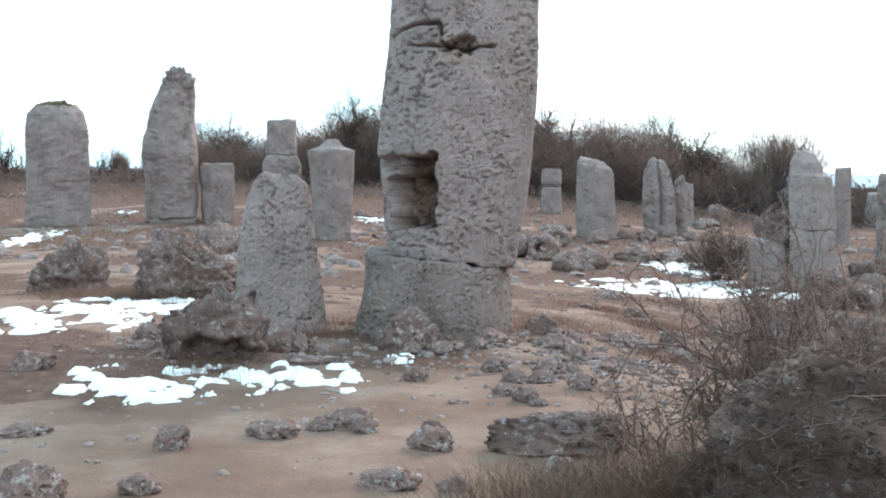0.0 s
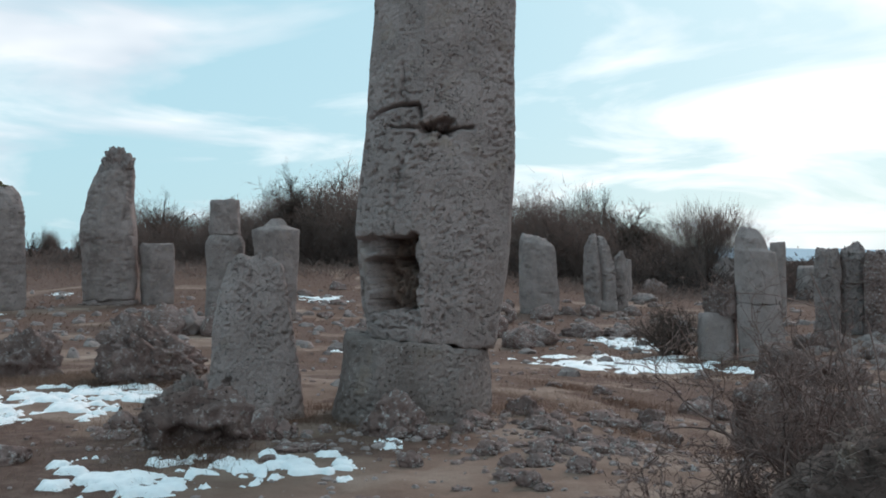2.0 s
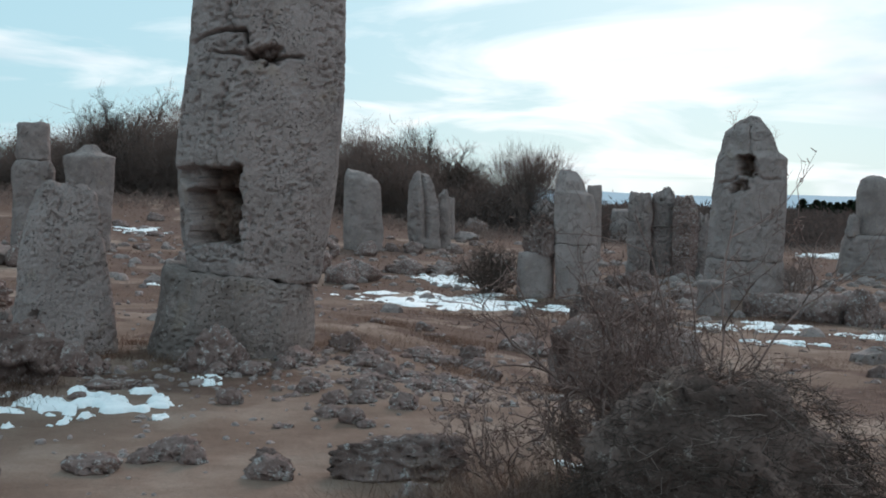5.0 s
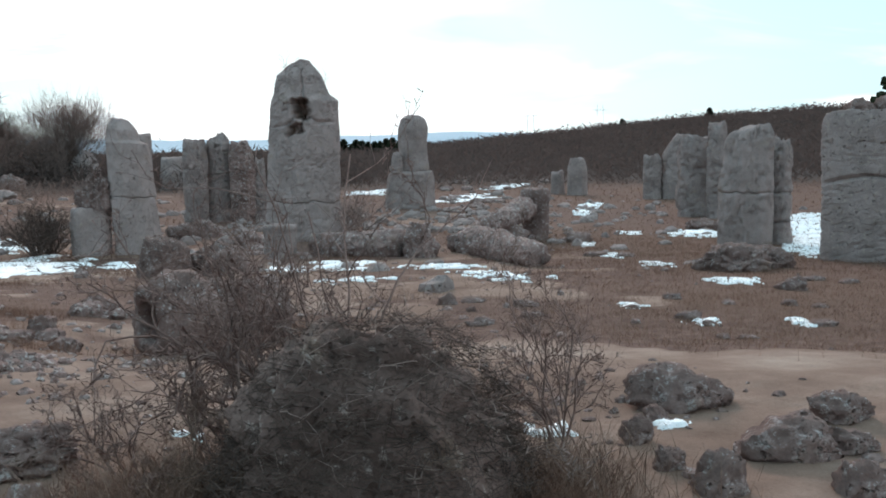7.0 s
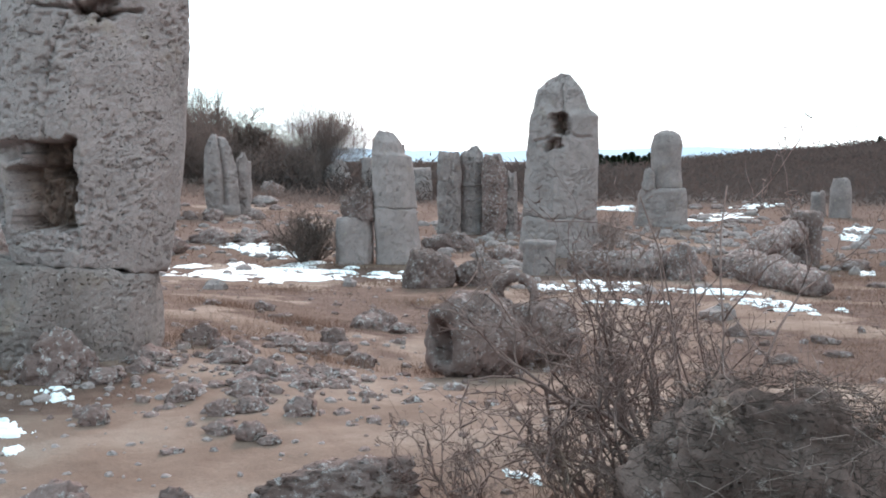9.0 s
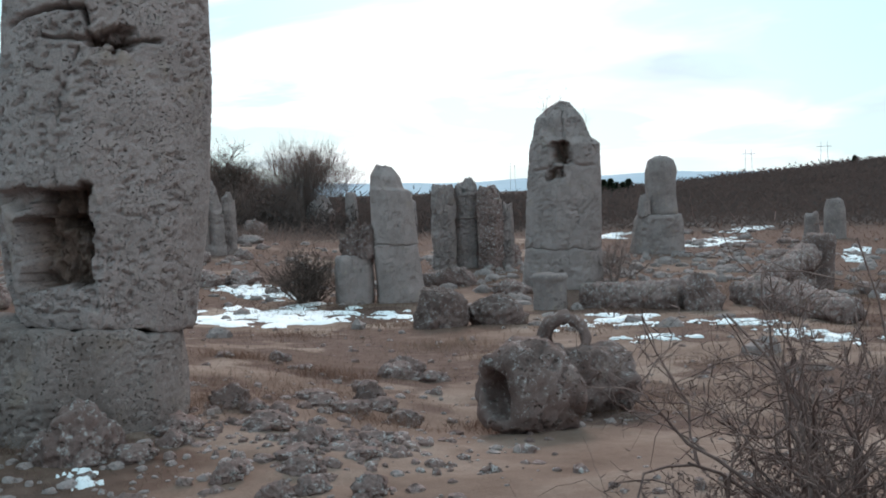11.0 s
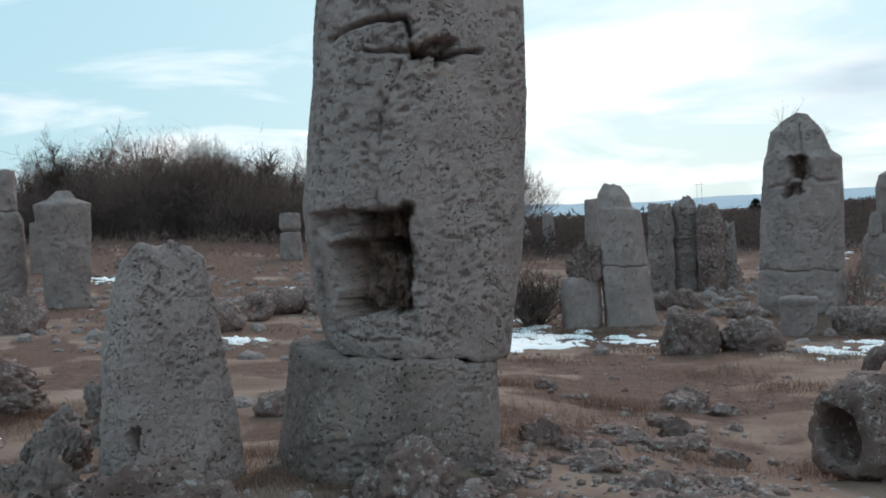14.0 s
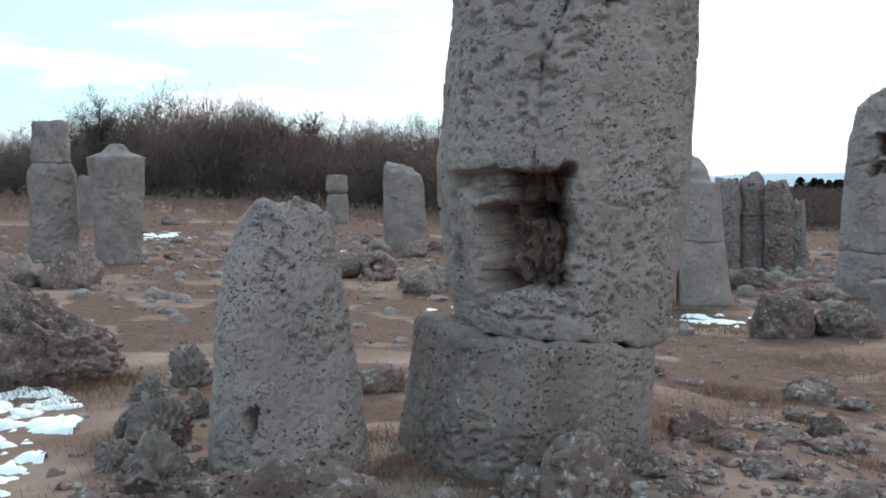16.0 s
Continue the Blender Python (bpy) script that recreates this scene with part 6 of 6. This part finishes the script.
# ---- the wood and far scrub ----
def tree_parts(seed, height, crown, forks=4, depth=3, stems=0, girth=0.15):
    rng = random.Random(seed)
    tw = (Twigs(), Twigs())
    for _ in range(stems or rng.choice((2, 3, 4))):
        d = Vector((rng.gauss(0, crown), rng.gauss(0, crown), 1.0))
        grow(tw, rng, Vector((rng.gauss(0, 0.2), rng.gauss(0, 0.2), -0.2)), d, height * rng.uniform(0.6, 0.8), girth, depth, 6, 0.11, 0.05, forks, 4, shrink=0.56, spread=0.75, tip=0.4)
    return tw[0].mesh("trunk", BARK_FAR), tw[1].mesh("crown", BARK_FAR)


def tree(x, y, meshes, scale, turn, label, group=""):
    ob = thing("bare_tree", x, y, float(land(x, y)), turn)
    ob.scale = (scale, scale, scale)
    under("trunk", meshes[0], ob)
    under("crown", meshes[1], ob)
    return tagged(ob, label, "tree", group)


def fine_crown(seed, base, top, reach, count, wide):
    """Fine bare twigs filling a rounded crown, fanning up and outwards, as one mesh."""
    g = np.random.default_rng(seed)
    d = g.normal(0, 1, (count, 3))
    d /= np.linalg.norm(d, axis=1)[:, None]
    half = (top - base) / 2
    lobes = 0.30 + 1.4 * fbm(d * 3.0 + seed, seed, 2)
    p = d * (g.random(count) ** 0.42 * lobes)[:, None] * (reach, reach, half) + (0, 0, base + half)
    way = p - (0, 0, base - half * 0.4)
    way = way / np.linalg.norm(way, axis=1)[:, None] + g.normal(0, 0.42, (count, 3))
    l = g.uniform(0.3, 1.0, count)[:, None]
    b = g.uniform(0, 2 * math.pi, count)
    side = np.stack([np.cos(b), np.sin(b), 0 * b], 1) * wide / 2 * g.uniform(0.6, 1.4, count)[:, None]
    v = np.stack([p - side, p + side, p + way * l], 1).reshape(-1, 3)
    return mesh_of("crown", v, (np.arange(count)[:, None] * 3 + np.array([[0, 1, 2]])).tolist(), SCRUB, False)


kinds = [(tree_parts(400 + k, 6.0, 0.34, 4, 3)[0], fine_crown(430 + k, 0.8, 6.2, 1.9, 4200, 0.022)) for k in range(3)] + [tree_parts(440 + k, 6.2, 0.36, 5, 4, 4, 0.11) for k in range(4)]
rng = random.Random(8)


def wood_height(az):
    return float(np.interp(az, [-34, -20, -16, -14, -11, -8, -4, 2, 6, 12, 16, 22], [2.2, 2.4, 3.0, 5.0, 4.2, 5.2, 7.2, 7.0, 7.5, 6.7, 4.2, 2.2]))


for k in range(52):
    az, r = rng.uniform(-15, 17), rng.uniform(86, 104)
    x, y = r * math.sin(radians(az)), r * math.cos(radians(az))
    tree(x, y, rng.choice(kinds), wood_height(az) / 6.0 * rng.uniform(0.75, 1.12), rng.uniform(0, 360), "bare grey-brown tree at the edge of a wood", "wood edge")
for k in range(14):
    az, r = rng.uniform(-32, -15), rng.uniform(84, 105)
    tree(r * math.sin(radians(az)), r * math.cos(radians(az)), rng.choice(kinds), 0.45 * rng.uniform(0.7, 1.2), rng.uniform(0, 360), "small bare tree on the skyline", "wood edge")
lone = (tree_parts(470, 5.6, 0.7, 5, 3, 6, 0.09)[0], fine_crown(475, 1.0, 6.0, 3.3, 15000, 0.02))
tree(25.95, 86.0, lone, 1.12, 40, "broad rounded bare tree standing at the end of the wood")


def thicket(name, count, az0, az1, r0, r1, tall_, wide, seed, mat, label, by_wood=False):
    g = np.random.default_rng(seed)
    a = np.radians(g.uniform(az0, az1, count))
    r = np.sqrt(g.uniform(r0 ** 2, r1 ** 2, count))
    x, y = r * np.sin(a), r * np.cos(a)
    z = land(x, y)
    keep = r > r0 + 0.09 * r0 * flat_noise(x, y, 3.0, seed + 2, 3)
    x, y, z, a = x[keep], y[keep], z[keep], a[keep]
    count = len(x)
    clump = 0.25 + 1.5 * flat_noise(x, y, 4.5, seed, 2)
    h = (np.array([wood_height(v) for v in np.degrees(a)]) * tall_ if by_wood else tall_) * g.uniform(0.35, 1.1, count) * clump
    w = wide * g.uniform(0.5, 1.4, count)
    from_ = g.random(count) ** 1.1 * 0.92 * h
    l = (0.30 + 0.03 * h) * g.uniform(0.4, 1.6, count)
    w = w * np.hypot(x, y) / 100
    b, lx, ly = g.uniform(0, 2 * math.pi, count), g.normal(0, 1.1, count) * l, g.normal(0, 1.1, count) * l
    dx, dy = np.cos(b) * w / 2, np.sin(b) * w / 2
    x0, y0, z0 = x, y, z + from_ - 0.1
    v = np.stack([np.stack([x0 - dx, y0 - dy, z0], 1), np.stack([x0 + dx, y0 + dy, z0], 1), np.stack([x0 + lx, y0 + ly, z0 + l], 1)], 1).reshape(-1, 3)
    f = (np.arange(count)[:, None] * 3 + np.array([[0, 1, 2]])).tolist()
    return tagged(new(name, mesh_of(name, v, f, mat, False)), label, "scrub", kind="stuff")


thicket("scrub", 230000, -15, 16.5, 78, 100, 0.8, 0.06, 3, SCRUB, "dense dark bare scrub under the wood edge", True)
thicket("scrub", 150000, -15, 16.5, 82, 100, 0.95, 0.04, 13, SCRUB, "fine bare whips of scrub along the wood edge", True)
thicket("scrub", 36000, -36, -14, 78, 110, 1.2, 0.18, 4, SCRUB, "low dark scrub on the skyline")
thicket("scrub", 230000, 17, 85, 64, 270, 1.9, 0.19, 5, SCRUB_FAR, "dark bare scrub covering the far slope")
thicket("scrub", 45000, 12, 32, 74, 140, 2.4, 0.2, 6, SCRUB_FAR, "dark bare scrub in the hollow")


thicket("scrub", 9000, -30, 18, 62, 80, 0.8, 0.12, 21, SCRUB, "sparse low scrub before the wood")


def pine(x, y, height, seed):
    ob = thing("pine_tree", x, y, float(land(x, y)))
    tw = (Twigs(), Twigs())
    rg = random.Random(seed)
    tw[0].add([Vector((0, 0, -0.2)), Vector((0, 0, height * 0.5)), Vector((0, 0, height))], 0.05 * height * 0.4, 0.02, 6)
    for k in range(260):
        f = rg.uniform(0.18, 1.0)
        a = rg.uniform(0, 2 * math.pi)
        l = height * 0.40 * math.sqrt(max(0.03, 1.04 - f)) * min(1.0, 2.2 * f) * rg.uniform(0.5, 1.1) + 0.1
        p = Vector((0, 0, height * f))
        q = p + Vector((math.cos(a) * l, math.sin(a) * l, rg.uniform(-0.1, 0.35) * l))
        tw[1].add([p, p.lerp(q, 0.5), q], 0.02 * height, 0.035 * height, 4)
    under("trunk", tw[0].mesh("trunk", BARK_FAR), ob)
    under("crown", tw[1].mesh("crown", PINE), ob)
    return tagged(ob, "dark green pine tree on the far slope", "tree", "pines")


for k in range(12):
    az, r = 31.0 + k * 0.33, rng.uniform(195, 215)
    pine(r * math.sin(radians(az)), r * math.cos(radians(az)), rng.uniform(2.6, 4.0), 500 + k)
for k, (az, r, h) in enumerate([(59.3, 62, 6.5), (60.5, 66, 7.5), (58.3, 70, 5.0), (50.5, 240, 3.0), (46.0, 245, 2.5)]):
    pine(r * math.sin(radians(az)), r * math.cos(radians(az)), h, 540 + k)


def pylon(az, r, top):
    x, y = r * math.sin(radians(az)), r * math.cos(radians(az))
    ob = thing("power_pylon", x, y, float(land(x, y)), -az)
    h = top - float(land(x, y))
    for s in (-1, 1):
        t = Twigs()
        t.add([Vector((s * 3.2, 0, 0)), Vector((s * 2.6, 0, h * 0.5)), Vector((s * 2.2, 0, h))], 0.32, 0.22, 4)
        under("leg", t.mesh("leg", STEEL), ob)
    t = Twigs()
    t.add([Vector((-5.5, 0, h * 0.86)), Vector((0, 0, h * 0.86)), Vector((5.5, 0, h * 0.86))], 0.25, 0.25, 4)
    under("crossarm", t.mesh("crossarm", STEEL), ob)
    return tagged(ob, "grey steel two-legged power pylon on the horizon", "pylon", "power line")


pylon(41.3, 900, 28.5)
pylon(45.0, 860, 31.0)
pylon(29.0, 1200, 33.0)


def far_hills(name, az0, az1, r, base, seed, height, mat):
    az = np.radians(np.linspace(az0, az1, 160))
    rows = []
    n = fbm(np.stack([az * 9, 0 * az, 0 * az + seed], 1), seed, 4)
    edge = step(0, 0.15, np.linspace(0, 1, 160)) * step(1, 0.85, np.linspace(0, 1, 160))
    for d, f in ((0, 0.0), (250, 0.55), (500, 1.0), (900, 0.8), (1400, 0.0)):
        rows.append(np.stack([(r + d) * np.sin(az), (r + d) * np.cos(az), base + f * height * (0.45 + 1.0 * n) * edge], 1))
    v = np.vstack(rows)
    idx = np.arange(160 * 5).reshape(5, 160)
    f = np.stack([idx[:-1, :-1], idx[:-1, 1:], idx[1:, 1:], idx[1:, :-1]], -1).reshape(-1, 4).tolist()
    return tagged(new(name, mesh_of(name, v, f, mat)), "distant hills on the horizon, pale blue with painted haze", "hills", kind="structure")


far_hills("backdrop", -50, 75, 1900, -6, 4, 34, HAZE_HILL)
